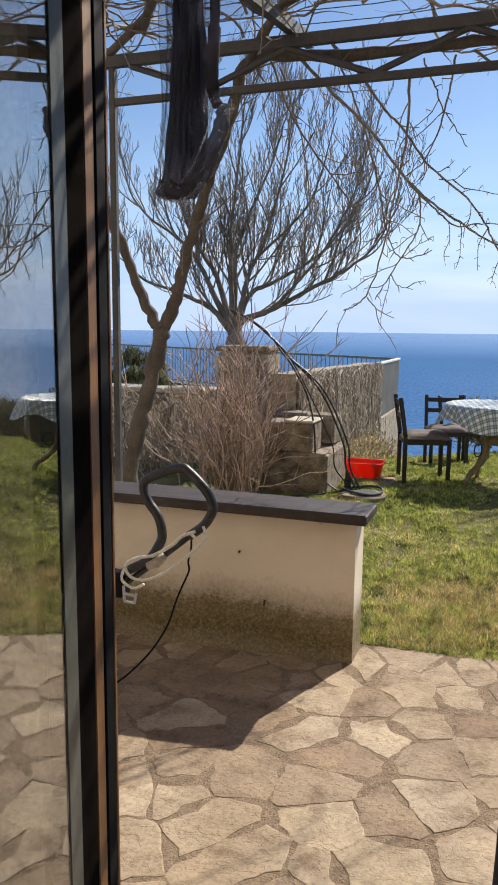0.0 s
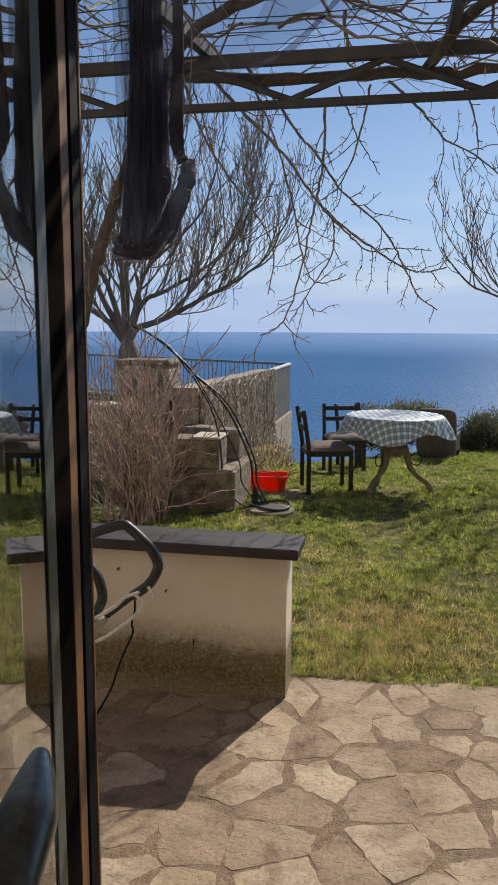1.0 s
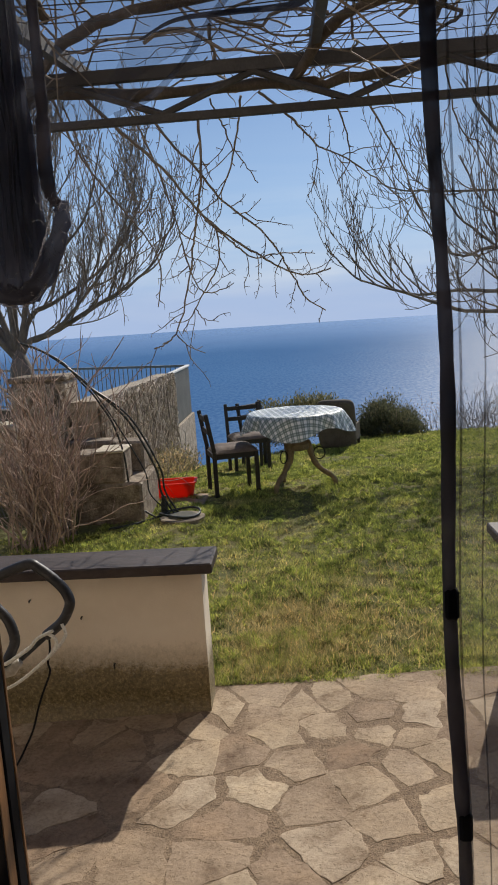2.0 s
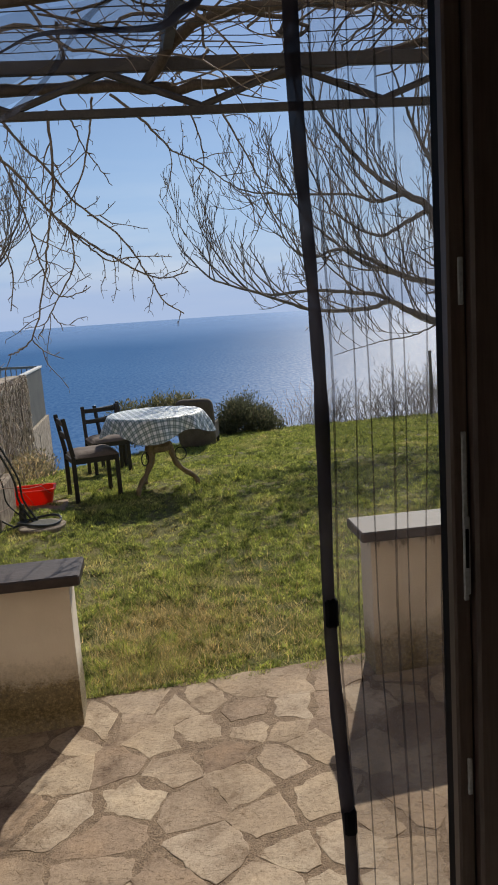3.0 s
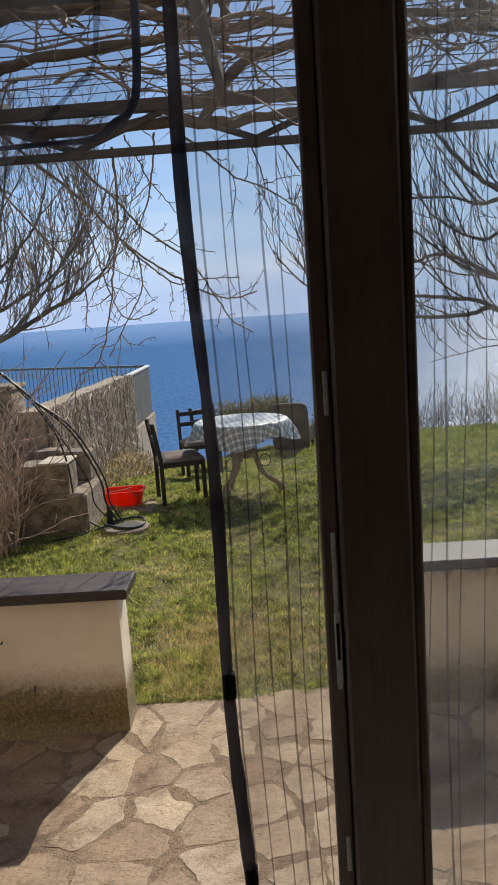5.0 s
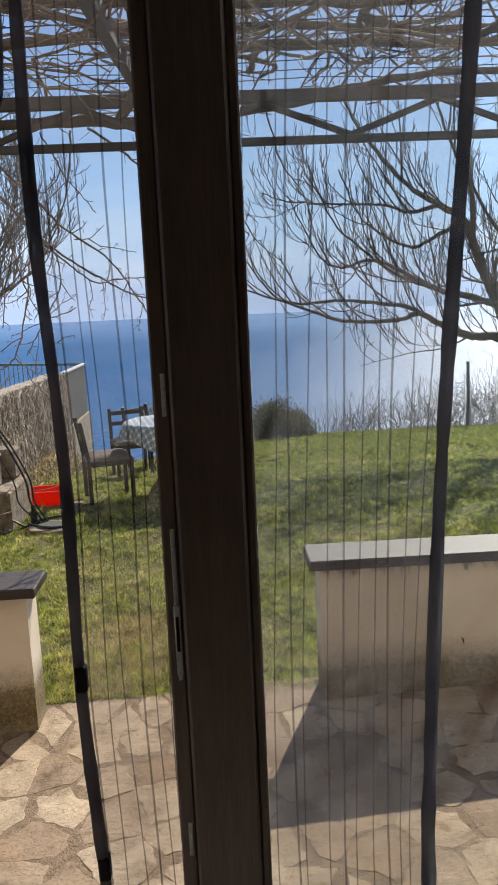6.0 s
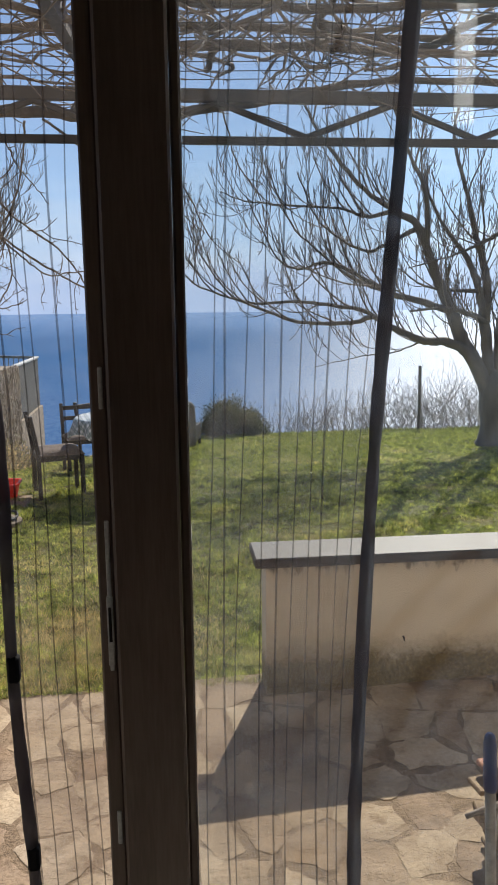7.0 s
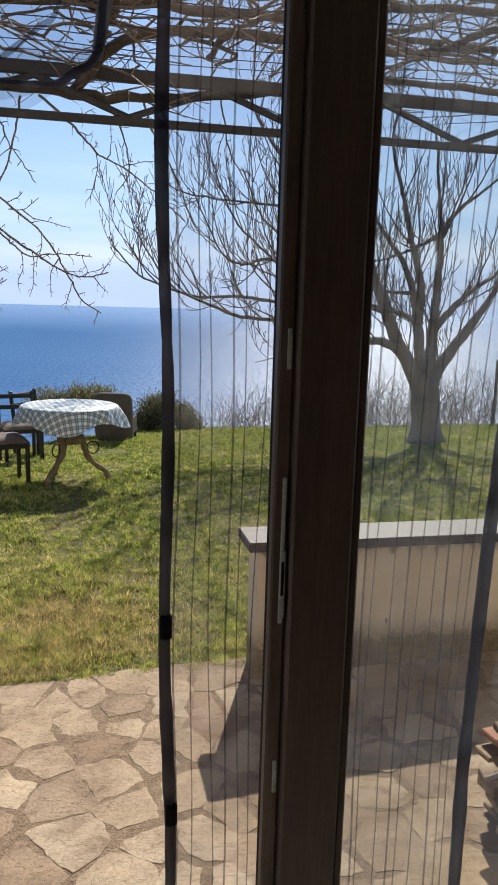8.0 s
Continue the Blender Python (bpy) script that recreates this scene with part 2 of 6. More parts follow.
def stone_material():
    """Split sandstone: each slab its own tone, with veins, cleft relief and lichen."""
    m, n, l, p = nodes_of("flagstone")
    rnd = n.new("ShaderNodeObjectInfo").outputs["Random"]
    tone = ramp(n, l, rnd, [(0.0, (0.29, 0.205, 0.137)), (0.2, (0.36, 0.272, 0.187)), (0.5, (0.485, 0.388, 0.275)), (0.72, (0.42, 0.328, 0.225)), (0.86, (0.315, 0.226, 0.152)), (1.0, (0.52, 0.427, 0.315))])
    cloud = noise_node(n, l, 5, 6, 0.65)
    vein = noise_node(n, l, 9, 7, 0.7, stretch=(1.0, 1.1, 1.0))
    grain = noise_node(n, l, 70, 6, 0.72)
    col = mixed(n, l, 1.0, tone, ramp(n, l, cloud, [(0.28, (0.58, 0.53, 0.48)), (0.5, (0.93, 0.93, 0.93)), (0.72, (1.16, 1.14, 1.10))]), "MULTIPLY")
    col = mixed(n, l, 1.0, col, ramp(n, l, vein, [(0.34, (0.62, 0.55, 0.48)), (0.43, (0.95, 0.94, 0.93)), (0.62, (1.06, 1.06, 1.06))]), "MULTIPLY")
    col = mixed(n, l, 1.0, col, ramp(n, l, grain, [(0.34, (0.70, 0.67, 0.63)), (0.5, (0.97, 0.97, 0.97)), (0.66, (1.10, 1.10, 1.09))]), "MULTIPLY")
    stain = noise_node(n, l, 1.1, 3, 0.55)
    col = mixed(n, l, 1.0, col, ramp(n, l, stain, [(0.36, (0.76, 0.70, 0.63)), (0.56, (1.0, 1.0, 1.0))]), "MULTIPLY")
    # layers that split off in steps
    cleft = noise_node(n, l, 6.5, 5, 0.6, stretch=(1.0, 1.5, 1.0))
    steps = ramp(n, l, cleft, [(0.385, (0, 0, 0)), (0.395, (0.3, 0.3, 0.3)), (0.485, (0.36, 0.36, 0.36)), (0.493, (0.66, 0.66, 0.66)), (0.575, (0.7, 0.7, 0.7)), (0.583, (1, 1, 1))])
    edge = ramp(n, l, cleft, [(0.38, (1, 1, 1)), (0.39, (0.66, 0.62, 0.58)), (0.402, (1, 1, 1)), (0.478, (1, 1, 1)), (0.489, (0.70, 0.66, 0.62)), (0.50, (1, 1, 1)), (0.57, (1, 1, 1)), (0.579, (0.74, 0.70, 0.66)), (0.59, (1, 1, 1))])
    col = mixed(n, l, 0.35, col, edge, "MULTIPLY")
    l.new(col, p.inputs["Base Color"])
    p.inputs["Roughness"].default_value = 0.85
    b1 = bumped(n, l, p, mixed(n, l, 0.55, vein, grain), 0.55, 0.009)
    b2 = bumped(n, l, p, steps, 0.6, 0.006)
    l.new(b1.outputs[0], b2.inputs["Normal"])
    return m


def plaster_material():
    """Cream render with a green-brown growth of moss that climbs unevenly from the ground."""
    m, n, l, p = nodes_of("mossy_render")
    broad, grain, blot = noise_node(n, l, 3, 4), noise_node(n, l, 110, 3), noise_node(n, l, 7, 6, 0.7)
    col = ramp(n, l, broad, [(0.3, (0.66, 0.570, 0.446)), (0.7, (0.775, 0.685, 0.555))])
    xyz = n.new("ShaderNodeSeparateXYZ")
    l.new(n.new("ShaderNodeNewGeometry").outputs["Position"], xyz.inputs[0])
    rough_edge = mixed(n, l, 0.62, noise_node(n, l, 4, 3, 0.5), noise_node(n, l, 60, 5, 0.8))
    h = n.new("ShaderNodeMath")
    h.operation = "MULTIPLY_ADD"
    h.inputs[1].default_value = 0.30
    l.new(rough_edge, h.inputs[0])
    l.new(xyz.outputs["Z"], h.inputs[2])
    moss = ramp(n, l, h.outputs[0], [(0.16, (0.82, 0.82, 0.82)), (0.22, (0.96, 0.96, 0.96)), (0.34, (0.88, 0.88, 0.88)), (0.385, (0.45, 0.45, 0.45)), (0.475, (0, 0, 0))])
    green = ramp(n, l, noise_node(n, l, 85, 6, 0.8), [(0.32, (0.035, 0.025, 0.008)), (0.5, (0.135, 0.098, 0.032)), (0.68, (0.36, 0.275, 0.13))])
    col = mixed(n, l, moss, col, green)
    # dark drip stains under the coping
    drip = n.new("ShaderNodeMath")
    drip.operation = "MULTIPLY_ADD"
    drip.inputs[1].default_value = 0.22
    l.new(noise_node(n, l, 22, 5, 0.7, stretch=(1, 1, 0.5)), drip.inputs[0])
    l.new(xyz.outputs["Z"], drip.inputs[2])
    stain = ramp(n, l, drip.outputs[0], [(0.735, (0, 0, 0)), (0.775, (0.75, 0.75, 0.75))])
    col = mixed(n, l, stain, col, (0.12, 0.095, 0.07))
    l.new(col, p.inputs["Base Color"])
    p.inputs["Roughness"].default_value = 0.92
    bumped(n, l, p, mixed(n, l, 0.5, blot, grain), 0.5, 0.006)
    return m


def glass_material(name, dust, ior=1.5):
    """Clear glass with a thin, uneven film of dust."""
    m, n, l, p = nodes_of(name)
    p.inputs["Base Color"].default_value = (0.94, 0.97, 0.96, 1)
    p.inputs["Transmission Weight"].default_value, p.inputs["Roughness"].default_value, p.inputs["IOR"].default_value = 1.0, 0.0, ior
    if dust:
        film, fac = n.new("ShaderNodeBsdfTranslucent"), noise_node(n, l, 5, 5, 0.6)
        film.inputs["Color"].default_value = (0.66, 0.78, 0.95, 1)
        amount = n.new("ShaderNodeMapRange")
        amount.inputs["To Min"].default_value, amount.inputs["To Max"].default_value = 0.85 * dust, 1.15 * dust
        l.new(fac, amount.inputs["Value"])
        mix = n.new("ShaderNodeMixShader")
        l.new(amount.outputs[0], mix.inputs[0])
        l.new(p.outputs[0], mix.inputs[1])
        l.new(film.outputs[0], mix.inputs[2])
        l.new(mix.outputs[0], n["Material Output"].inputs["Surface"])
    return m


def net_material(name, cover, tint):
    """Fine mesh: mostly holes, the threads scatter light."""
    m, n, l, p = nodes_of(name)
    p.inputs["Base Color"].default_value, p.inputs["Roughness"].default_value = (*tint, 1), 0.9
    thin, see, both, mix = (n.new("ShaderNode" + k) for k in ("BsdfTranslucent", "BsdfTransparent", "MixShader", "MixShader"))
    thin.inputs["Color"].default_value = (*tint, 1)
    both.inputs[0].default_value = 0.5
    l.new(p.outputs[0], both.inputs[1])
    l.new(thin.outputs[0], both.inputs[2])
    fac = n.new("ShaderNodeMapRange")
    fac.inputs["To Min"].default_value, fac.inputs["To Max"].default_value = cover * 0.8, cover * 1.2
    l.new(noise_node(n, l, 14, 3), fac.inputs["Value"])
    l.new(fac.outputs[0], mix.inputs[0])
    l.new(see.outputs[0], mix.inputs[1])
    l.new(both.outputs[0], mix.inputs[2])
    l.new(mix.outputs[0], n["Material Output"].inputs["Surface"])
    return m


def grass_material(name, low, high, dry):
    m, n, l, p = nodes_of(name)
    patch = noise_node(n, l, 1.6, 6, 0.7)
    tone = ramp(n, l, noise_node(n, l, 15, 5, 0.7), [(0.37, low), (0.62, high)])
    far = ramp(n, l, patch, [(0.52, (0, 0, 0)), (0.70, (1, 1, 1))])
    col = mixed(n, l, far, tone, dry)
    isl = n.new("ShaderNodeNewGeometry").outputs["Random Per Island"]
    shade = ramp(n, l, isl, [(0.0, (0.40, 0.45, 0.35)), (0.6, (1.0, 1.0, 0.9)), (0.9, (1.45, 1.3, 1.1)), (1.0, (2.0, 1.7, 1.4))])
    col = mixed(n, l, 1.0, col, shade, "MULTIPLY")
    l.new(col, p.inputs["Base Color"])
    p.inputs["Roughness"].default_value = 0.6
    thin, mix = n.new("ShaderNodeBsdfTranslucent"), n.new("ShaderNodeMixShader")
    l.new(col, thin.inputs["Color"])
    mix.inputs[0].default_value = 0.4
    l.new(p.outputs[0], mix.inputs[1])
    l.new(thin.outputs[0], mix.inputs[2])
    l.new(mix.outputs[0], n["Material Output"].inputs["Surface"])
    return m


def soil_material():
    m, n, l, p = nodes_of("turf_soil")
    a = ramp(n, l, noise_node(n, l, 2, 5, 0.6), [(0.35, (0.10, 0.105, 0.026)), (0.55, (0.19, 0.175, 0.055)), (0.72, (0.34, 0.28, 0.13))])
    b = ramp(n, l, noise_node(n, l, 60, 4, 0.7), [(0.3, (0.45, 0.45, 0.45)), (0.7, (1.15, 1.15, 1.1))])
    l.new(mixed(n, l, 1.0, a, b, "MULTIPLY"), p.inputs["Base Color"])
    p.inputs["Roughness"].default_value = 0.95
    bumped(n, l, p, noise_node(n, l, 40, 4, 0.7), 0.8, 0.03)
    return m


def sea_material():
    """Deep blue water whose facets scatter the sun into a broad glitter."""
    m, n, l, p = nodes_of("sea_water")
    swell = noise_node(n, l, 0.006, 8, 0.7, stretch=(1.0, 0.45, 1.0))
    chop = noise_node(n, l, 0.42, 12, 0.62, stretch=(1.0, 0.4, 1.0))
    body, gloss, mix = n.new("ShaderNodeBsdfDiffuse"), n.new("ShaderNodeBsdfAnisotropic"), n.new("ShaderNodeMixShader")
    tone = ramp(n, l, swell, [(0.32, (0.050, 0.132, 0.290)), (0.68, (0.066, 0.162, 0.33))])
    tone = mixed(n, l, 1.0, tone, ramp(n, l, chop, [(0.36, (0.91, 0.93, 0.95)), (0.5, (0.99, 0.99, 0.99)), (0.64, (1.08, 1.06, 1.04))]), "MULTIPLY")
    l.new(tone, body.inputs["Color"])
    gloss.distribution = "BECKMANN"
    gloss.inputs["Roughness"].default_value = 0.45
    b = n.new("ShaderNodeBump")
    b.inputs["Strength"].default_value, b.inputs["Distance"].default_value = 0.55, 0.5
    l.new(chop, b.inputs["Height"])
    l.new(b.outputs[0], gloss.inputs["Normal"])
    cover = n.new("ShaderNodeMapRange")
    cover.inputs["From Min"].default_value, cover.inputs["From Max"].default_value = 0.38, 0.62
    cover.inputs["To Min"].default_value, cover.inputs["To Max"].default_value = 0.06, 0.15
    l.new(chop, cover.inputs["Value"])
    l.new(cover.outputs[0], mix.inputs[0])
    l.new(body.outputs[0], mix.inputs[1])
    l.new(gloss.outputs[0], mix.inputs[2])
    # far off, at the flattest angles, blue-tinted mirroring of the sky imitates horizon haze
    far, haze_gloss, both = n.new("ShaderNodeLayerWeight"), n.new("ShaderNodeBsdfAnisotropic"), n.new("ShaderNodeMixShader")
    haze_gloss.inputs["Roughness"].default_value = 0.12
    haze_gloss.inputs["Color"].default_value = (0.72, 0.84, 1.0, 1)
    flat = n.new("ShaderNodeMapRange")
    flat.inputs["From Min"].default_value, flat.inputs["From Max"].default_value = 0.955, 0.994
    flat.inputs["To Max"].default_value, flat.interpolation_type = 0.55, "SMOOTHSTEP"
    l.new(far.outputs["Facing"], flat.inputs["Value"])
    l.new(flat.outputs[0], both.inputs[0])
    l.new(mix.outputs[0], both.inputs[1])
    l.new(haze_gloss.outputs[0], both.inputs[2])
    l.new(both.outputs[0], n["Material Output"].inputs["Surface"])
    return m


def check_material():
    """White cloth with a woven green check of squares with lines between."""
    m, n, l, p = nodes_of("check_cloth")
    uv = n.new("ShaderNodeUVMap").outputs[0]
    mp = n.new("ShaderNodeMapping")
    mp.inputs["Rotation"].default_value = (0, 0, radians(-17))
    l.new(uv, mp.inputs["Vector"])
    xyz = n.new("ShaderNodeSeparateXYZ")
    l.new(mp.outputs[0], xyz.inputs[0])
    bars = []
    for axis in "XY":
        w = n.new("ShaderNodeMath")
        w.operation = "PINGPONG"
        w.inputs[1].default_value = 0.031
        l.new(xyz.outputs[axis], w.inputs[0])
        s = n.new("ShaderNodeMapRange")
        s.inputs["From Max"].default_value = 0.031
        l.new(w.outputs[0], s.inputs["Value"])
        bars.append(ramp(n, l, s.outputs[0], [(0.0, (0.97,) * 3), (0.40, (0.97,) * 3), (0.48, (0.33, 0.40, 0.38)), (0.86, (0.33, 0.40, 0.38)), (0.92, (0.66, 0.70, 0.69))]))
    col = mixed(n, l, 1.0, bars[0], bars[1], "MULTIPLY")
    col = mixed(n, l, 1.0, col, (0.86, 0.87, 0.86), "MULTIPLY")
    l.new(col, p.inputs["Base Color"])
    p.inputs["Roughness"].default_value, p.inputs["Specular IOR Level"].default_value = 0.55, 1.0
    p.inputs["Coat Weight"].default_value, p.inputs["Coat Roughness"].default_value = 1.0, 0.5
    bumped(n, l, p, noise_node(n, l, 30, 3), 0.2, 0.004)
    return m


M_STONE = stone_material()
M_PLASTER, M_GLASS, M_GLASSDUST = plaster_material(), glass_material("coated_glass", 0.0, 2.6), glass_material("dusty_glass", 0.012)
M_NET, M_BUNDLE = net_material("insect_net", 0.24, (0.165, 0.148, 0.145)), net_material("gathered_net", 0.36, (0.09, 0.095, 0.125))
M_TAIL = net_material("folded_net", 0.90, (0.12, 0.125, 0.165))
M_NETDARK = net_material("net_border", 0.88, (0.075, 0.064, 0.074))
M_HEM = net_material("pale_hem", 0.40, (0.5, 0.48, 0.52))
M_VEIL, M_STRIPE = net_material("draped_net", 0.24, (0.06, 0.063, 0.085)), net_material("woven_stripe", 0.36, (0.055, 0.040, 0.040))
M_GRASS = grass_material("grass_blade", (0.065, 0.098, 0.021), (0.605, 0.67, 0.19), (0.78, 0.70, 0.36))
M_STRAW = grass_material("straw", (0.42, 0.34, 0.17), (0.66, 0.56, 0.31), (0.70, 0.62, 0.38))
M_LEAF = grass_material("shrub_leaf", (0.080, 0.090, 0.060), (0.17, 0.18, 0.118), (0.22, 0.20, 0.14))
M_SCRUB = grass_material("scrub_leaf", (0.13, 0.135, 0.075), (0.25, 0.245, 0.15), (0.30, 0.26, 0.17))
M_LITTER = grass_material("leaf_litter", (0.27, 0.22, 0.13), (0.54, 0.46, 0.30), (0.62, 0.54, 0.37))
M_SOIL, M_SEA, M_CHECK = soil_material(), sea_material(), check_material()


# ---- mesh helpers ----
class Geo:
    """Vertices and faces of one mesh in the making."""

    def __init__(self):
        self.v, self.f = [], []

    def add(self, verts, faces):
        k = len(self.v)
        self.v += [tuple(p) for p in verts]
        self.f += [tuple(k + i for i in face) for face in faces]
        return self

    def box(self, lo, hi, c=0.004, m=None):
        """A box with chamfered edges."""
        lo, hi = Vector(lo), Vector(hi)
        c = min(c, 0.3 * min(hi - lo))
        verts, at = [], {}
        signs = [(a, b, d) for a in (0, 1) for b in (0, 1) for d in (0, 1)]
        for s in signs:
            for axis in range(3):
                p = [hi[i] if s[i] else lo[i] for i in range(3)]
                for i in range(3):
                    if i != axis:
                        p[i] += -c if s[i] else c
                at[s, axis] = len(verts)
                verts.append(m @ Vector(p) if m else Vector(p))
        faces = []
        for axis in range(3):
            u, w = (axis + 1) % 3, (axis + 2) % 3
            for side in (0, 1):
                loop = []
                for a, b in ((0, 0), (1, 0), (1, 1), (0, 1)):
                    s = [0, 0, 0]
                    s[axis], s[u], s[w] = side, a, b
                    loop.append(at[tuple(s), axis])
                faces.append(loop if side else loop[::-1])
            for a in (0, 1):
                for b in (0, 1):
                    s, e = [0, 0, 0], [0, 0, 0]
                    s[u] = e[u] = a
                    s[w] = e[w] = b
                    e[axis] = 1
                    s, e = tuple(s), tuple(e)
                    loop = [at[s, u], at[e, u], at[e, w], at[s, w]]
                    faces.append(loop if a != b else loop[::-1])
        for s in signs:
            loop = [at[s, 0], at[s, 1], at[s, 2]]
            faces.append(loop if sum(s) % 2 else loop[::-1])
        return self.add(verts, faces)

    def tube(self, pts, radii, sides=6, cap=True):
        pts = [Vector(p) for p in pts]
        if isinstance(radii, (int, float)):
            radii = [radii] * len(pts)
        k, n = len(self.v), len(pts)
        ref = None
        for i, p in enumerate(pts):
            d = (pts[min(i + 1, n - 1)] - pts[max(i - 1, 0)])
            d = d.normalized() if d.length > 1e-9 else Vector((0, 0, 1))
            if ref is None:
                ref = d.orthogonal().normalized()
            ref = ref - d * ref.dot(d)
            ref = ref.normalized() if ref.length > 1e-6 else d.orthogonal().normalized()
            side = d.cross(ref)
            for j in range(sides):
                a = 2 * math.pi * j / sides
                q = p + radii[i] * (math.cos(a) * ref + math.sin(a) * side)
                self.v.append((q.x, q.y, q.z))
        for i in range(n - 1):
            for j in range(sides):
                a, b = k + i * sides + j, k + i * sides + (j + 1) % sides
                self.f.append((a, b, b + sides, a + sides))
        if cap:
            self.f.append(tuple(k + j for j in range(sides))[::-1])
            self.f.append(tuple(k + (n - 1) * sides + j for j in range(sides)))
        return self

    def lathe(self, profile, centre=(0, 0, 0), sides=24):
        k, n = len(self.v), len(profile)
        for r, z in profile:
            for j in range(sides):
                a = 2 * math.pi * j / sides
                self.v.append((centre[0] + r * math.cos(a), centre[1] + r * math.sin(a), centre[2] + z))
        for i in range(n - 1):
            for j in range(sides):
                a, b = k + i * sides + j, k + i * sides + (j + 1) % sides
                self.f.append((a, b, b + sides, a + sides))
        self.f.append(tuple(k + j for j in range(sides))[::-1])
        self.f.append(tuple(k + (n - 1) * sides + j for j in range(sides)))
        return self


def mesh_of(name, geo, material, smooth=False):
    me = bpy.data.meshes.new(name)
    me.from_pydata(geo.v, [], geo.f)
    me.materials.append(material)
    if smooth:
        me.shade_smooth()
    return me


def solid(name, geo, material, label="", category="", group="", kind="", smooth=False, at=(0, 0, 0)):
    """A thing of one mesh, its points given from its base."""
    ob = new(name, mesh_of(name, geo, material, smooth))
    ob.location = at
    return tagged(ob, label, category, group, kind)


def thing(name, label, category, at=(0, 0, 0), turn=0.0, group="", kind=""):
    ob = new(name)
    ob.empty_display_size = 0.1
    ob.location, ob.rotation_euler = at, (0, 0, radians(turn))
    return tagged(ob, label, category, group, kind)


def part(name, geo, material, parent, label="", smooth=False, kind=""):
    ob = new(name, mesh_of(name, geo, material, smooth))
    ob.parent = parent
    return tagged(ob, label, kind=kind)


def curve_points(ctrl, steps=6):
    """A smooth line through the control points."""
    c = [Vector(p) for p in ctrl]
    c = [2 * c[0] - c[1]] + c + [2 * c[-1] - c[-2]]
    out = []
    for i in range(1, len(c) - 2):
        for s in range(steps):
            t = s / steps
            a, b, d, e = c[i - 1], c[i], c[i + 1], c[i + 2]
            out.append(0.5 * (2 * b + (d - a) * t + (2 * a - 5 * b + 4 * d - e) * t * t + (3 * b - a - 3 * d + e) * t ** 3))
    return out + [c[-2]]


def taper(n, a, b):
    return [a + (b - a) * i / (n - 1) for i in range(n)]


# ---- the lie of the land ----
def wander(rng, p, d, length, step, jitter, pull, pull_k):
    """A crooked line: points of a branch that wavers and bends towards pull."""
    p, d = Vector(p), Vector(d).normalized()
    out = [p.copy()]
    for _ in range(max(2, int(length / step))):
        d = (d + jitter * Vector((rng.gauss(0, 1), rng.gauss(0, 1), rng.gauss(0, 1))) + pull_k * Vector(pull)).normalized()
        p = p + step * d
        out.append(p.copy())
    return out


def terrace_z(x):
    return 0.04 * (min(max(x, -1.2), 2.5) + 0.1)


def rim_y(x):
    """Where the lawn breaks off towards the sea."""
    return 11.9 + 0.12 * math.sin(1.7 * x) - 0.75 * max(0.0, 1.6 - x) ** 0.9 * (x > -6)


def lawn_z(x, y):
    s = max(0.0, y - 5.2)
    z = -0.021 * s ** 1.6 - 0.028 * min(max(0.0, 1.0 - x), 4.0) * max(0.0, y - 6.6)
    z += 0.02 * noise.noise((x * 0.8, y * 0.8, 0.3)) + 0.016 * noise.noise((x * 3.1, y * 3.1, 4.0)) * min(1.0, max(0.0, y - 2.5)) + 0.85 * terrace_z(x) * max(0.0, 1 - (y - 2.3) / 3)
    over = y - rim_y(x)
    if over > 0:
        z -= 0.25 * min(over, 1.0) ** 2 + 0.95 * max(0.0, over - 0.6)
    return z


def turf_z(x, y):
    """The lawn with its mossy hummocks."""
    lump = noise.noise((x * 7, y * 7, 1.0)) + 0.6 * noise.noise((x * 15, y * 15, 6.0))
    return lawn_z(x, y) + 0.032 * max(0.0, lump) * min(1.0, max(0.0, (y - 2.36) / 0.25))


def build_ground():
    xs = [-60, -40, -25, -15] + [-10 + 0.4 * i for i in range(20)] + [-2 + 0.045 * i for i in range(133)] + [4 + 0.12 * i for i in range(27)] + [7.2 + 0.5 * i for i in range(12)] + [14, 18, 25, 40, 60]
    ys = [2.34 + 0.045 * i for i in range(115)] + [7.56 + 0.12 * i for i in range(37)] + [12.0 + 0.3 * i for i in range(9)] + [15.5, 17, 20, 26, 34, 44, 56, 60]
    g = Geo()
    for y in ys:
        for x in xs:
            g.v.append((x, y, max(-47.0, turf_z(x, y))))
    n = len(xs)
    g.f = [(j * n + i, j * n + i + 1, (j + 1) * n + i + 1, (j + 1) * n + i) for j in range(len(ys) - 1) for i in range(n - 1)]
    solid("ground", g, M_SOIL, "sloping turf that drops away to the sea", "ground", kind="structure", smooth=True)


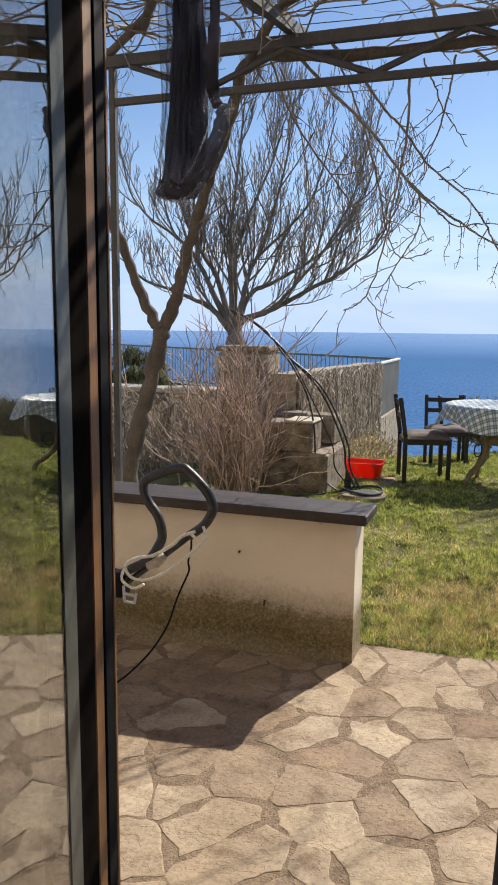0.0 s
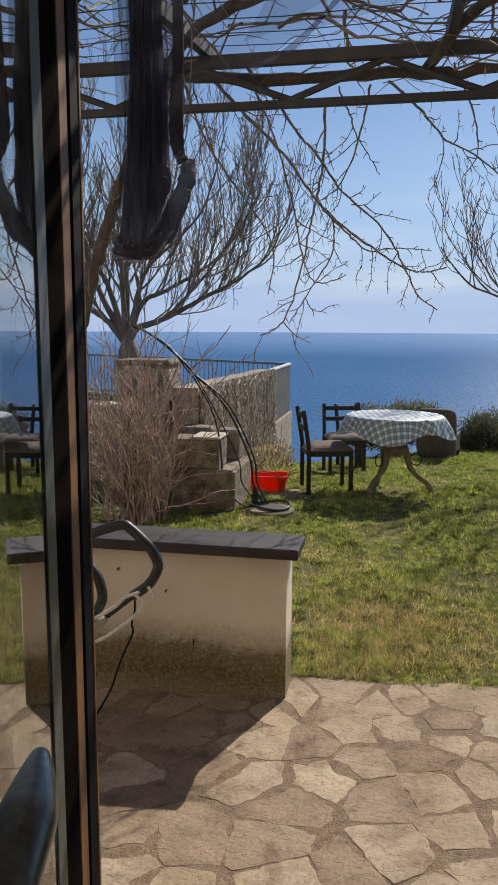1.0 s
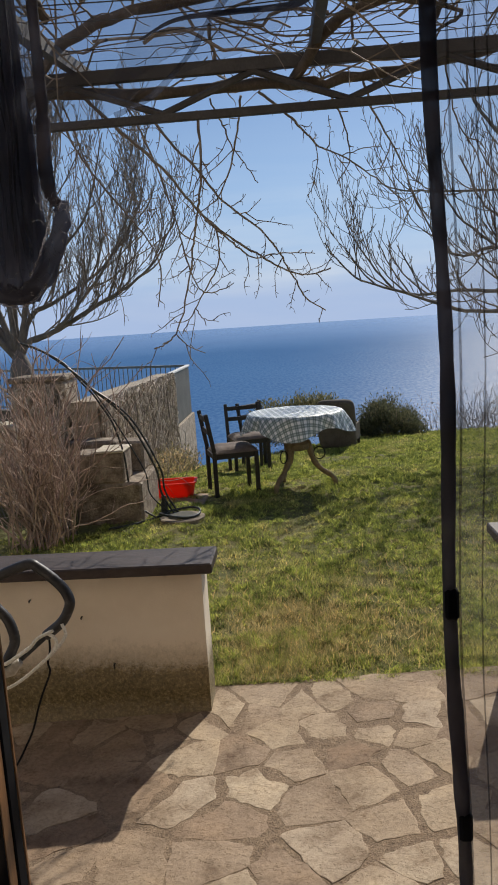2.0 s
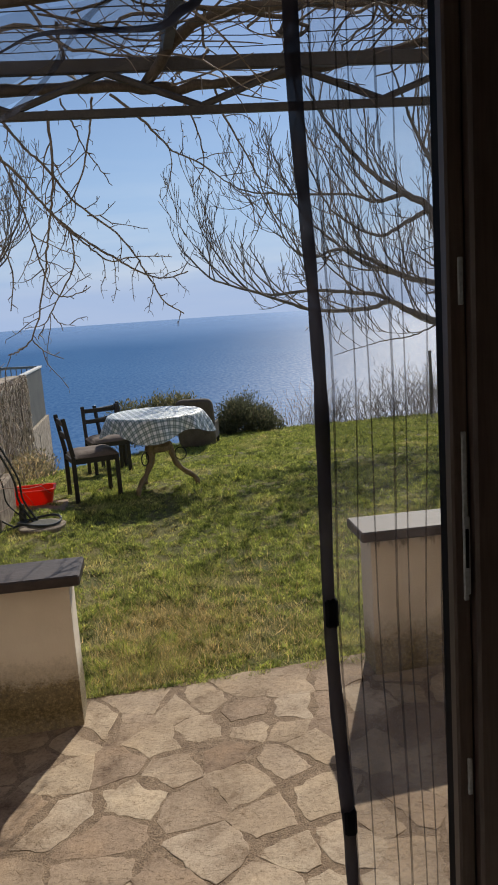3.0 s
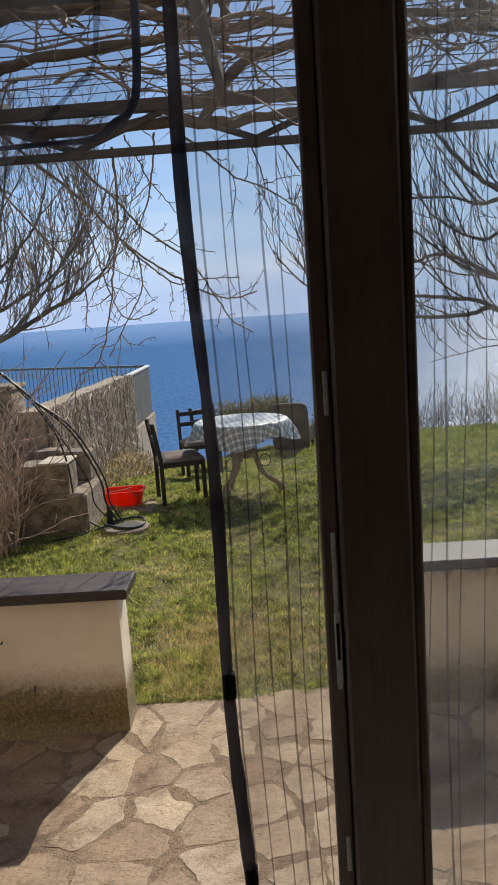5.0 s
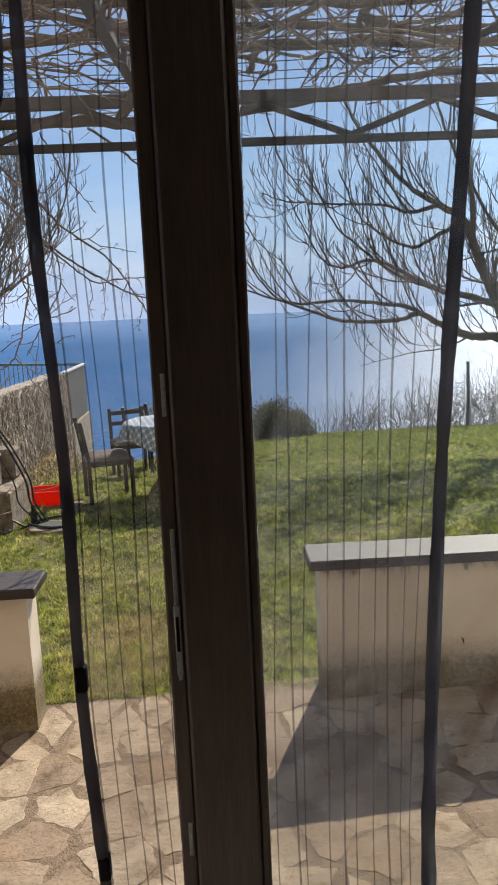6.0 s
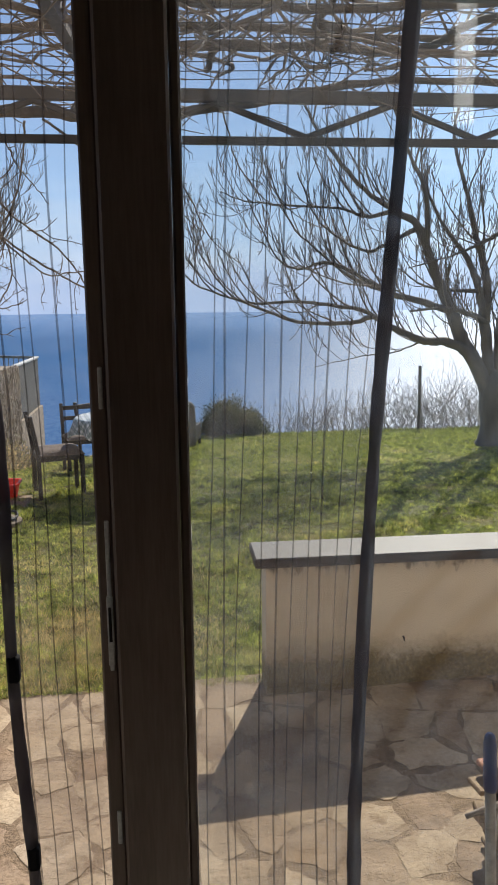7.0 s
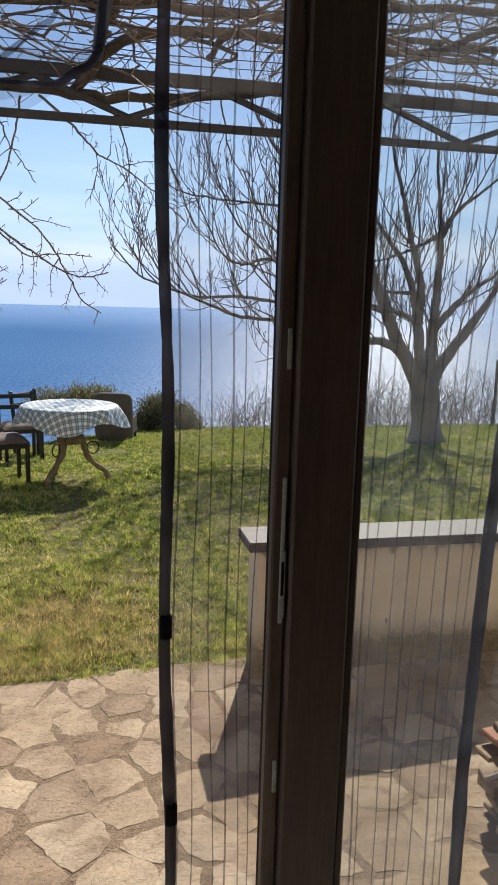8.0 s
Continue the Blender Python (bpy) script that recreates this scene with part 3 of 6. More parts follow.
def blades(name, label, x, y, h, w, material, rng):
    """Pointed blades rooted in the turf, each leaning its own way."""
    z = np.array([turf_z(a, b) for a, b in zip(x, y)])
    a = rng.random(len(x)) * 2 * np.pi
    lean, b = 1.7 * h * rng.random(len(x)), rng.random(len(x)) * 2 * np.pi
    root = np.stack([x, y, z - 0.008], 1)
    across = np.stack([np.cos(a) * w, np.sin(a) * w, 0 * w], 1)
    tip = root + np.stack([np.cos(b) * lean, np.sin(b) * lean, h + 0.008], 1)
    verts = np.stack([root - across, root + across, tip], 1).reshape(-1, 3)
    me = bpy.data.meshes.new(name)
    n = len(x)
    me.vertices.add(3 * n)
    me.loops.add(3 * n)
    me.polygons.add(n)
    me.vertices.foreach_set("co", verts.astype(np.float32).ravel())
    me.loops.foreach_set("vertex_index", np.arange(3 * n, dtype=np.int32))
    me.polygons.foreach_set("loop_start", np.arange(0, 3 * n, 3, dtype=np.int32))
    me.update(calc_edges=True)
    me.materials.append(material)
    tagged(new(name, me), label, "grass", kind="stuff")


def build_straw():
    """Dry tufts that stand out of the lawn near the terrace."""
    rng = np.random.default_rng(9)
    xs, ys = [], []
    for cx, cy, sx, sy, count in ((0.08, 2.66, 0.14, 0.15, 6500), (0.36, 2.95, 0.22, 0.18, 4800), (0.04, 3.10, 0.18, 0.22, 3200), (0.30, 2.55, 0.25, 0.10, 2200), (0.85, 2.75, 0.12, 0.16, 900), (0.55, 3.5, 0.35, 0.3, 2200), (1.6, 4.2, 0.5, 0.5, 2000), (-0.2, 4.0, 0.3, 0.4, 1500)):
        xs.append(rng.normal(cx, sx, count))
        ys.append(np.maximum(2.36, rng.normal(cy, sy, count)))
    x, y = np.concatenate(xs), np.concatenate(ys)
    h = 0.014 + 0.034 * rng.random(len(x))
    blades("dry_grass", "straw-coloured dry tufts in the lawn", x, y, h, 0.0016 + 0.0006 * y * rng.random(len(x)), M_STRAW, rng)


def build_grass():
    """Blades thick near the terrace and sparser further out."""
    rng = np.random.default_rng(4)
    count = 900000
    u = rng.random(count * 2)
    y = 2.24 + 10.26 * u ** 1.75
    x = -2.6 + 11.5 * rng.random(count * 2)
    near = np.abs(x - 0.5) < 0.9 + (y + 1.0) * 0.62
    x, y = x[near][:count], y[near][:count]
    keep = np.array([(b > 2.345 or -0.17 < a < 1.08 and b > 2.345 - 0.065 * (a + 0.17) + 0.02 * noise.noise((9 * a, 0, 3.0))) and b < rim_y(a) + 0.35 and not (a < -1.0 and b > 5.0 and a < -1.55 + 0.02 * b) for a, b in zip(x, y)])
    x, y = x[keep], y[keep]
    tuft = np.array([noise.noise((a * 2.2, b * 2.2, 5.0)) for a, b in zip(x, y)])
    fine = np.array([noise.noise((a * 9, b * 9, 2.0)) for a, b in zip(x, y)])
    h = (0.010 + 0.015 * rng.random(len(x))) * (1 + 1.5 * np.clip(0.8 * tuft + 1.1 * fine, -0.5, 1.2)) * (1 + 0.03 * y)
    edge = np.exp(-((y - 2.42) / 0.22) ** 2)
    h *= 1 - 0.25 * edge
    h *= 1 + 0.9 * np.exp(-((x - 0.12) / 0.2) ** 2 - ((y - 2.68) / 0.22) ** 2)
    w = 0.0012 + 0.0009 * y * rng.random(len(x))
    big = rng.random(len(x)) < 0.18
    w, h = np.where(big, 1.8 * w, w), np.where(big, 0.95 * h, h)
    blades("grass", "short green lawn with dry straw patches", x, y, h, w, M_GRASS, rng)


def build_sea():
    g = Geo()
    n, r = 96, 4850.0
    g.v = [(0, 30, -45.0)] + [(r * math.sin(2 * math.pi * i / n), r * math.cos(2 * math.pi * i / n), -45.0) for i in range(n)]
    g.f = [(0, 1 + (i + 1) % n, 1 + i) for i in range(n)]
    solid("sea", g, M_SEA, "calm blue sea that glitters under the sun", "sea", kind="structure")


# ---- house ----
DOOR_L, DOOR_R = -0.235, 1.40


def build_house():
    def wall(name, lo, hi, material, label):
        solid(name, Geo().box(lo, hi, 0.003), material, label, "wall", kind="structure")

    # walls rise to 6 m and an unseen block is added to cut skylight
    wall("wall_door_left", (-7.5, -0.02, -0.3), (DOOR_L - 0.005, 0.19, 6.0), M_HOUSE, "rendered house wall beside the glazed door")
    wall("wall_door_right", (DOOR_R + 0.005, -0.02, -0.3), (8.5, 0.19, 6.0), M_HOUSE, "rendered house wall beside the glazed door")
    wall("wall_door_head", (DOOR_L - 0.004, -0.02, 2.40), (DOOR_R + 0.004, 0.19, 6.0), M_HOUSE, "rendered house wall above the glazed door")
    wall("skylight_block", (-7.5, -4.7, 2.95), (8.5, -0.022, 6.0), M_HOUSE, "unseen block above the room, added to hold back skylight")
    wall("wall_left", (-3.3, -4.6, -0.02), (-3.2, -0.02, 2.75), M_WALLIN, "plain plaster room wall in shade")
    wall("wall_right", (4.1, -4.6, -0.02), (4.2, -0.022, 2.75), M_WALLIN, "plain plaster room wall in shade")
    wall("wall_back", (-3.2, -4.7, -0.02), (4.1, -4.6, 2.75), M_WALLIN, "plain plaster room wall in shade")
    solid("floor", Geo().box((-3.2, -4.6, -0.12), (4.1, -0.022, 0.04), 0.002), M_FLOORIN, "plain room floor, toned pale to bounce light", "floor", kind="structure")
    solid("ceiling", Geo().box((-3.3, -4.7, 2.754), (4.2, -0.022, 2.9), 0.002), M_WALLIN, "plain plaster ceiling in shade", "ceiling", kind="structure")
    solid("door_sill", Geo().box((DOOR_L, -0.02, -0.12), (DOOR_R, 0.24, 0.035), 0.006), M_SLAB, "dark stone door sill", "sill", kind="structure")

    frame_ = thing("door_frame", "dark-stained wooden door frame with a sunlit varnished rebate", "door frame", kind="structure")
    # two wood tones put the shade and the sunlit strip into the colour
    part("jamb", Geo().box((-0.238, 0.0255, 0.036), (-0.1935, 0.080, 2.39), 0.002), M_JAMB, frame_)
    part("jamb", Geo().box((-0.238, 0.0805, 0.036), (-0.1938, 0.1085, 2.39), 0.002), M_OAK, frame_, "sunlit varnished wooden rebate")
    part("outer_strip", Geo().box((-0.238, 0.109, 0.0), (-0.1915, 0.137, 2.39), 0.002), M_BLACK, frame_, "black outer lining")
    # orange strip stands in for the thin sunlit line along the lining
    part("sunlit_edge", Geo().box((-0.238, 0.1375, 0.0), (-0.1905, 0.145, 2.39), 0.0015), M_OAK, frame_, "thin orange strip set in for a sunlit edge")
    part("jamb", Geo().box((1.36, -0.005, 0.036), (1.399, 0.046, 2.39), 0.003), M_FRAME, frame_)
    part("head", Geo().box((-0.1930, -0.005, 2.34), (1.359, 0.046, 2.395), 0.003), M_FRAME, frame_)


def build_right_leaf():
    """The closed leaf: stiles, rails, lock hardware, a dusty pane and a strip of tape on it."""
    d = thing("door_1", "closed dark-stained glazed door leaf with dusty glass", "door", (0, 0, 0))
    zb, zt = 0.045, 2.335
    part("stile", Geo().box((0.600, -0.028, zb), (0.690, 0.022, zt), 0.004), M_FRAME, d)
    part("rebate", Geo().box((0.577, -0.012, zb), (0.5995, 0.010, zt), 0.003), M_FRAME, d)
    part("outer_strip", Geo().box((0.584, 0.0105, zb), (0.5995, 0.050, zt), 0.003), M_BLACK, d, "dark outer lining")
    part("bead", Geo().box((0.6905, -0.020, zb + 0.08), (0.704, 0.014, zt - 0.09), 0.003), M_FRAME, d)
    part("stile", Geo().box((1.27, -0.028, zb), (1.358, 0.022, zt), 0.004), M_FRAME, d)
    part("rail", Geo().box((0.6905, -0.026, zb), (1.2695, 0.020, zb + 0.10), 0.004), M_FRAME, d)
    part("rail", Geo().box((0.6905, -0.026, zt - 0.09), (1.2695, 0.020, zt), 0.004), M_FRAME, d)
    for lo, hi in ((1.645, 1.700), (1.281, 1.495), (1.012, 1.064)):
        part("lock_plate", Geo().box((0.5885, -0.0165, lo), (0.5945, -0.0125, hi), 0.001), M_ZINC, d, "brushed steel lock plate")
    part("keep", Geo().box((0.5872, -0.0200, 1.29), (0.5957, -0.0166, 1.39), 0.001), M_ZINC, d, "brushed steel keep")
    part("keep_slot", Geo().box((0.5893, -0.0205, 1.325), (0.5935, -0.0201, 1.375), 0.0002), M_BLACK, d, "dark slot for the bolt")
    pane = part("pane", Geo().box((0.7045, -0.006, zb + 0.095), (1.2695, 0.000, zt - 0.088), 0.0005), M_GLASSDUST, d, "dusty glass pane")
    pane.visible_shadow = False
    g = Geo()
    for k in range(8):
        g.box((1.052 + 0.001 * math.sin(k), -0.0078, 2.002 + 0.018 * k), (1.079 + 0.0012 * math.cos(2 * k), -0.0064, 2.0199 + 0.018 * k), 0.0003)
    tape_m, n, l, p = nodes_of("milky_tape")
    p.inputs["Base Color"].default_value, p.inputs["Roughness"].default_value = (0.75, 0.80, 0.84, 1), 0.5
    thin, see, mix = n.new("ShaderNodeBsdfTranslucent"), n.new("ShaderNodeBsdfTransparent"), n.new("ShaderNodeMixShader")
    thin.inputs["Color"].default_value = (0.75, 0.8, 0.84, 1)
    fac = n.new("ShaderNodeMapRange")
    fac.inputs["To Min"].default_value, fac.inputs["To Max"].default_value = 0.012, 0.085
    l.new(noise_node(n, l, 45, 4), fac.inputs["Value"])
    l.new(fac.outputs[0], mix.inputs[0])
    l.new(see.outputs[0], mix.inputs[1])
    l.new(thin.outputs[0], mix.inputs[2])
    l.new(mix.outputs[0], n["Material Output"].inputs["Surface"])
    part("tape", g, tape_m, d, "milky strip of old adhesive tape")


def build_left_leaf():
    """The open leaf, swung into the room; local x runs from the hinge to the free edge."""
    d = thing("door_2", "open dark-stained glazed door leaf that mirrors the garden", "door", (-0.1885, 0.002, 0), -75.4)
    zb, zt, w = 0.05, 2.335, 0.775
    part("stile", Geo().box((-0.022, -0.03, zb), (0.034, 0.0045, zt), 0.001), M_BEAD, d, "greyed hinge stile with a glazing bead")
    part("stile", Geo().box((w - 0.10, -0.03, zb), (w, 0.022, zt), 0.004), M_FRAME, d)
    part("rail", Geo().box((0.0345, -0.028, zb), (w - 0.1005, 0.020, zb + 0.10), 0.004), M_FRAME, d)
    part("rail", Geo().box((0.0345, -0.028, zt - 0.09), (w - 0.1005, 0.020, zt), 0.004), M_FRAME, d)
    pane = part("pane", Geo().box((0.0345, -0.004, zb + 0.095), (w - 0.1005, 0.002, zt - 0.088), 0.0005), M_GLASS, d, "clear reflecting glass pane")
    pane.visible_shadow = False
    lever = curve_points([(0.738, 0.022, 1.335), (0.738, 0.085, 1.335), (0.732, 0.108, 1.337), (0.712, 0.120, 1.346), (0.685, 0.123, 1.358), (0.655, 0.123, 1.366), (0.630, 0.121, 1.368)], 6)
    n = len(lever)
    h = part("door_handle", Geo().tube(lever, [0.0095] * (n - 18) + taper(8, 0.0105, 0.0125) + taper(9, 0.0125, 0.0045) + [0.0012], 16), M_NICKEL, d, "dark polished metal lever handle", smooth=True)
    part("rose", Geo().tube([(0.738, 0.0225, 1.335), (0.738, 0.030, 1.335)], 0.026, 20), M_STEEL, h)


# ---- insect net ----
def build_net():
    d = thing("insect_net", "dark striped insect net hanging loosely behind the door", "insect net", (0, 0, 0), group="halves of the insect net")

    def xa(z):
        return 0.445 - 0.016 * (z - 0.87) / 1.2 + 0.004 * math.sin(9 * z)

    def xb(z):
        return 0.955 + 0.058 * max(0.0, (z - 0.95)) + 0.016 * max(0.0, 1.15 - z) * (z < 1.15) - 0.004 * math.sin(5 * z)

    def depth(u, z):
        return 0.072 + 0.028 * u + 0.007 * math.sin(17 * u + 1.3 * z) + 0.004 * math.sin(41 * u)

    rows, cols = 40, 60
    g = Geo()
    for j in range(rows + 1):
        z = 0.05 + (2.36 - 0.05) * j / rows
        for i in range(cols + 1):
            u = i / cols
            g.v.append((xa(z) + (xb(z) - xa(z)) * u, depth(u, z), z))
    g.f = [(j * (cols + 1) + i, j * (cols + 1) + i + 1, (j + 1) * (cols + 1) + i + 1, (j + 1) * (cols + 1) + i) for j in range(rows) for i in range(cols)]
    part("mesh_cloth", g, M_NET, d, smooth=True)
    rng = random.Random(3)
    for k in range(21):
        u = (k + 0.6) / 21.5
        amp, ph = rng.uniform(0.003, 0.009), rng.uniform(0, 6)
        pts = []
        for j in range(24):
            z = 0.05 + 2.30 * j / 23
            uu = u + amp * math.sin(2.2 * z + ph) / 0.5
            pts.append((xa(z) + (xb(z) - xa(z)) * uu, depth(uu, z) - 0.002, z))
        part("woven_stripe", Geo().tube(pts, 0.0011 + 0.0006 * (k % 3 == 0), 5), M_STRIPE, d)
    for fx, u, r in ((xa, 0.0, 0.0092), (xb, 1.0, 0.0108)):
        g = Geo()
        pts = [(fx(0.05 + 2.32 * j / 60), depth(u, 0.05 + 2.32 * j / 60) - 0.001, 0.05 + 2.32 * j / 60) for j in range(61)]
        g.tube(pts, [r * (1 + 0.14 * math.sin(1.9 * j) * (j % 3 == 0) + 0.08 * math.sin(0.55 * j + 9 * u)) for j in range(61)], 8)
        b = part("border", g, M_NETDARK, d, "dark braided border band", smooth=True)
        for z in (1.256, 0.94) if u == 0 else ():
            part("magnet", Geo().box((fx(z) - 0.0070, depth(u, z) - 0.012, z - 0.030), (fx(z) + 0.0110, depth(u, z) + 0.010, z + 0.012), 0.004), M_BLACK, b, "black magnet clip")

    # the other half, drawn aside, gathered and hooked up
    e = thing("insect_net", "dark net gathered and tied up, hanging outside the door", "insect net", (-0.105, 0.329, -0.591), group="halves of the insect net")
    e.scale = (1.377, 1.377, 1.377)
    cy = 0.124
    middle = curve_points([(-0.0805, cy, 2.36), (-0.0805, cy, 1.944), (-0.0784, cy, 1.868), (-0.0791, cy, 1.791), (-0.0826, cy, 1.712), (-0.0896, cy, 1.661), (-0.0900, cy, 1.650)], 7)
    sides = 96
    g = Geo()
    for j, m in enumerate(middle):
        low = min(1.0, max(0.0, (1.95 - m.z) / 0.25))
        half = 0.0215 + 0.0105 * low - 0.010 * max(0.0, 1.668 - m.z) / 0.018
        for i in range(sides):
            a = 2 * math.pi * i / sides
            w = half * (0.90 + 0.10 * math.sin(9 * a + 5 * m.z) + 0.06 * math.sin(17 * a - 14 * m.z) + 0.10 * noise.noise((2 * math.cos(a), 2 * math.sin(a), 26 * m.z)))
            g.v.append((m.x + w * math.cos(a), m.y + 0.6 * w * math.sin(a), m.z))
    rings = len(middle) - 1
    g.f = [(j * sides + i, (j + 1) * sides + i, (j + 1) * sides + (i + 1) % sides, j * sides + (i + 1) % sides) for j in range(rings) for i in range(sides)]
    g.f.append(tuple(rings * sides + i for i in range(sides))[::-1])
    part("gathered_cloth", g, M_TAIL, e, smooth=True)
    # looser pleats round it, torn along the lower edge
    for side, spread, y_off in ((-1, 0.031, -0.024), (1, 0.036, 0.024)):
        g = Geo()
        rows, cols = 40, 60
        for j in range(rows + 1):
            for i in range(cols + 1):
                u, t = i / cols, j / rows
                x = -0.079 - spread + 2 * spread * u - 0.010 * t + 0.004 * math.sin(5 * t + 3 * side) + 0.011 * noise.noise((5 * t, 2.0 * side, 3 * u))
                z = 2.36 - (2.36 - 1.668 - 0.012 * math.sin(9 * u) - 0.16 * abs(noise.noise((6 * u, 4.0 * side, 0.5)))) * t
                g.v.append((x, cy + y_off * (1 - 0.3 * t) + 0.007 * math.sin(38 * u + 4 * t * side) + 0.004 * math.sin(71 * u), z))
        g.f = [(j * (cols + 1) + i, j * (cols + 1) + i + 1, (j + 1) * (cols + 1) + i + 1, (j + 1) * (cols + 1) + i) for j in range(rows) for i in range(cols)]
        part("pleat", g, M_BUNDLE, e, smooth=True)
    # the end turned up and hooked over the border
    hook = curve_points([(-0.125, cy, 1.668), (-0.108, cy - 0.010, 1.662), (-0.082, cy - 0.014, 1.659), (-0.0555, cy - 0.014, 1.677), (-0.0385, cy - 0.012, 1.7095), (-0.0270, cy - 0.010, 1.740), (-0.0235, cy - 0.008, 1.762), (-0.0290, cy - 0.006, 1.774)], 7)
    g, n = Geo(), len(hook)
    for i, p in enumerate(hook):
        k = i / (n - 1)
        w = 0.0135 + 0.0012 * math.sin(0.9 * i) - 0.0045 * k - 0.006 * max(0.0, k - 0.9) / 0.1
        q = hook[min(i + 1, n - 1)] - hook[max(i - 1, 0)]
        across = Vector((-q.z, 0, q.x)).normalized()
        for m in range(28):
            a = 2 * math.pi * m / 28
            f = w * (1 + 0.13 * math.sin(5 * a + 0.5 * i) + 0.16 * noise.noise((1.7 * math.cos(a), 1.7 * math.sin(a), 0.45 * i)))
            g.v.append(tuple(p + across * f * math.cos(a) + Vector((0, 0.7 * f * math.sin(a), 0))))
    g.f = [(j * 28 + i, (j + 1) * 28 + i, (j + 1) * 28 + (i + 1) % 28, j * 28 + (i + 1) % 28) for j in range(n - 1) for i in range(28)]
    g.f += [tuple(range(28)), tuple((n - 1) * 28 + i for i in range(28))[::-1]]
    part("folded_tail", g, M_TAIL, e, smooth=True)
    inner = [Vector((p.x - 0.011, p.y - 0.010, p.z + 0.007)) for p in hook[20:]]
    part("hem", Geo().tube(inner, [0.0014 + 0.0008 * math.sin(2.1 * i) for i in range(len(inner))], 6), M_HEM, e, "pale frayed hem", smooth=True)
    low = [Vector((p.x, p.y - 0.006, p.z - 0.0145)) for p in hook[2:24]]
    part("hem", Geo().tube(low, [0.0018 + 0.0009 * math.sin(1.7 * i) for i in range(len(low))], 6), M_HEM, e, "pale frayed hem", smooth=True)
    strap = curve_points([(-0.0275, cy - 0.016, 1.768), (-0.0342, cy - 0.016, 1.783), (-0.0377, cy - 0.014, 1.813), (-0.0356, cy - 0.012, 1.864), (-0.0349, cy - 0.010, 1.94), (-0.0349, cy - 0.010, 2.36)], 8)
    part("border", Geo().tube(strap, [0.0072 + 0.0005 * math.sin(1.3 * i) + 0.002 * min(1.0, max(0.0, (i - 5) / 6)) * (i < 26) for i in range(len(strap))], 10), M_NETDARK, e, "dark braided border band", smooth=True)
    g, rng = Geo(), random.Random(29)
    for p in hook[::2] + hook[-9:] * 2 + middle[-12:] * 2:
        for _ in range(3):
            q = Vector(p) + Vector((rng.gauss(0, 0.011), -0.012, rng.gauss(0, 0.006)))
            g.tube(wander(rng, q, (rng.gauss(0, 1), rng.gauss(0, 0.3), rng.gauss(0, 1)), rng.uniform(0.008, 0.024), 0.004, 0.5, (0, 0, -1), 0.05), 0.00028, 4, False)
    part("fray", g, M_HEM, e, "loose frayed threads", kind="stuff")
    # the slack between the hook and the head of the opening
    e = thing("insect_net", "dark slack net drooping from above the door", "insect net", (-0.044, 0.153, -0.308), group="halves of the insect net")
    e.scale = (1.176, 1.176, 1.176)
    edge = curve_points([(-0.058, 0, 1.885), (0.02, 0, 1.90), (0.096, 0, 1.925), (0.18, 0, 1.96), (0.245, 0, 1.973), (0.29, 0, 2.008), (0.325, 0, 2.038), (0.338, 0, 2.085), (0.345, 0, 2.19)], 6)
    g = Geo()
    rows, cols = 20, len(edge) - 1
    for j in range(rows + 1):
        for i, p in enumerate(edge):
            u, v = i / cols, j / rows
            x_top = -0.058 + 0.408 * u
            g.v.append((x_top + (p.x - x_top) * v, 0.108 + 0.012 * math.sin(23 * u + 5 * v) * (0.4 + v) + 0.01 * math.sin(9 * v), 2.37 + (p.z - 2.37) * v))
    g.f = [(j * (cols + 1) + i, j * (cols + 1) + i + 1, (j + 1) * (cols + 1) + i + 1, (j + 1) * (cols + 1) + i) for j in range(rows) for i in range(cols)]
    part("slack_cloth", g, M_VEIL, e, smooth=True)
    # a second layer, folded over it
    g = Geo()
    for j in range(13):
        for i, p in enumerate(edge[8:41]):
            v = j / 12
            g.v.append((p.x + 0.05 * v, 0.088 + 0.008 * math.sin(0.7 * i + 3 * v), p.z + (0.02 + 0.09 * v) * (1 - i / 40)))
    g.f = [(j * 33 + i, j * 33 + i + 1, (j + 1) * 33 + i + 1, (j + 1) * 33 + i) for j in range(12) for i in range(32)]
    part("slack_cloth", g, M_VEIL, e, smooth=True)
    fold = curve_points([(0.09, 0.10, 1.983), (0.135, 0.10, 2.001), (0.20, 0.10, 2.004), (0.275, 0.10, 2.006), (0.304, 0.10, 2.023), (0.325, 0.10, 2.036), (0.338, 0.10, 2.073), (0.345, 0.10, 2.2), (0.35, 0.10, 2.36)], 6)
    part("border", Geo().tube(fold, [0.0012 + 0.0022 * min(1.0, i / 10) + 0.0022 * min(1.0, max(0, i - 14) / 8) for i in range(len(fold))], 8), M_TAIL, e, "dark braided border band", smooth=True)
    crease = curve_points([(0.30, 0.105, 2.20), (0.284, 0.105, 2.10), (0.257, 0.105, 2.072), (0.224, 0.105, 2.043), (0.194, 0.105, 2.020), (0.166, 0.105, 1.990), (0.150, 0.105, 1.966), (0.10, 0.105, 1.921), (0.05, 0.105, 1.90)], 6)
    part("crease", Geo().tube(crease, [0.0036 + 0.0008 * math.sin(0.8 * i) for i in range(len(crease))], 8), M_BUNDLE, e, "bunched fold of the net", smooth=True)


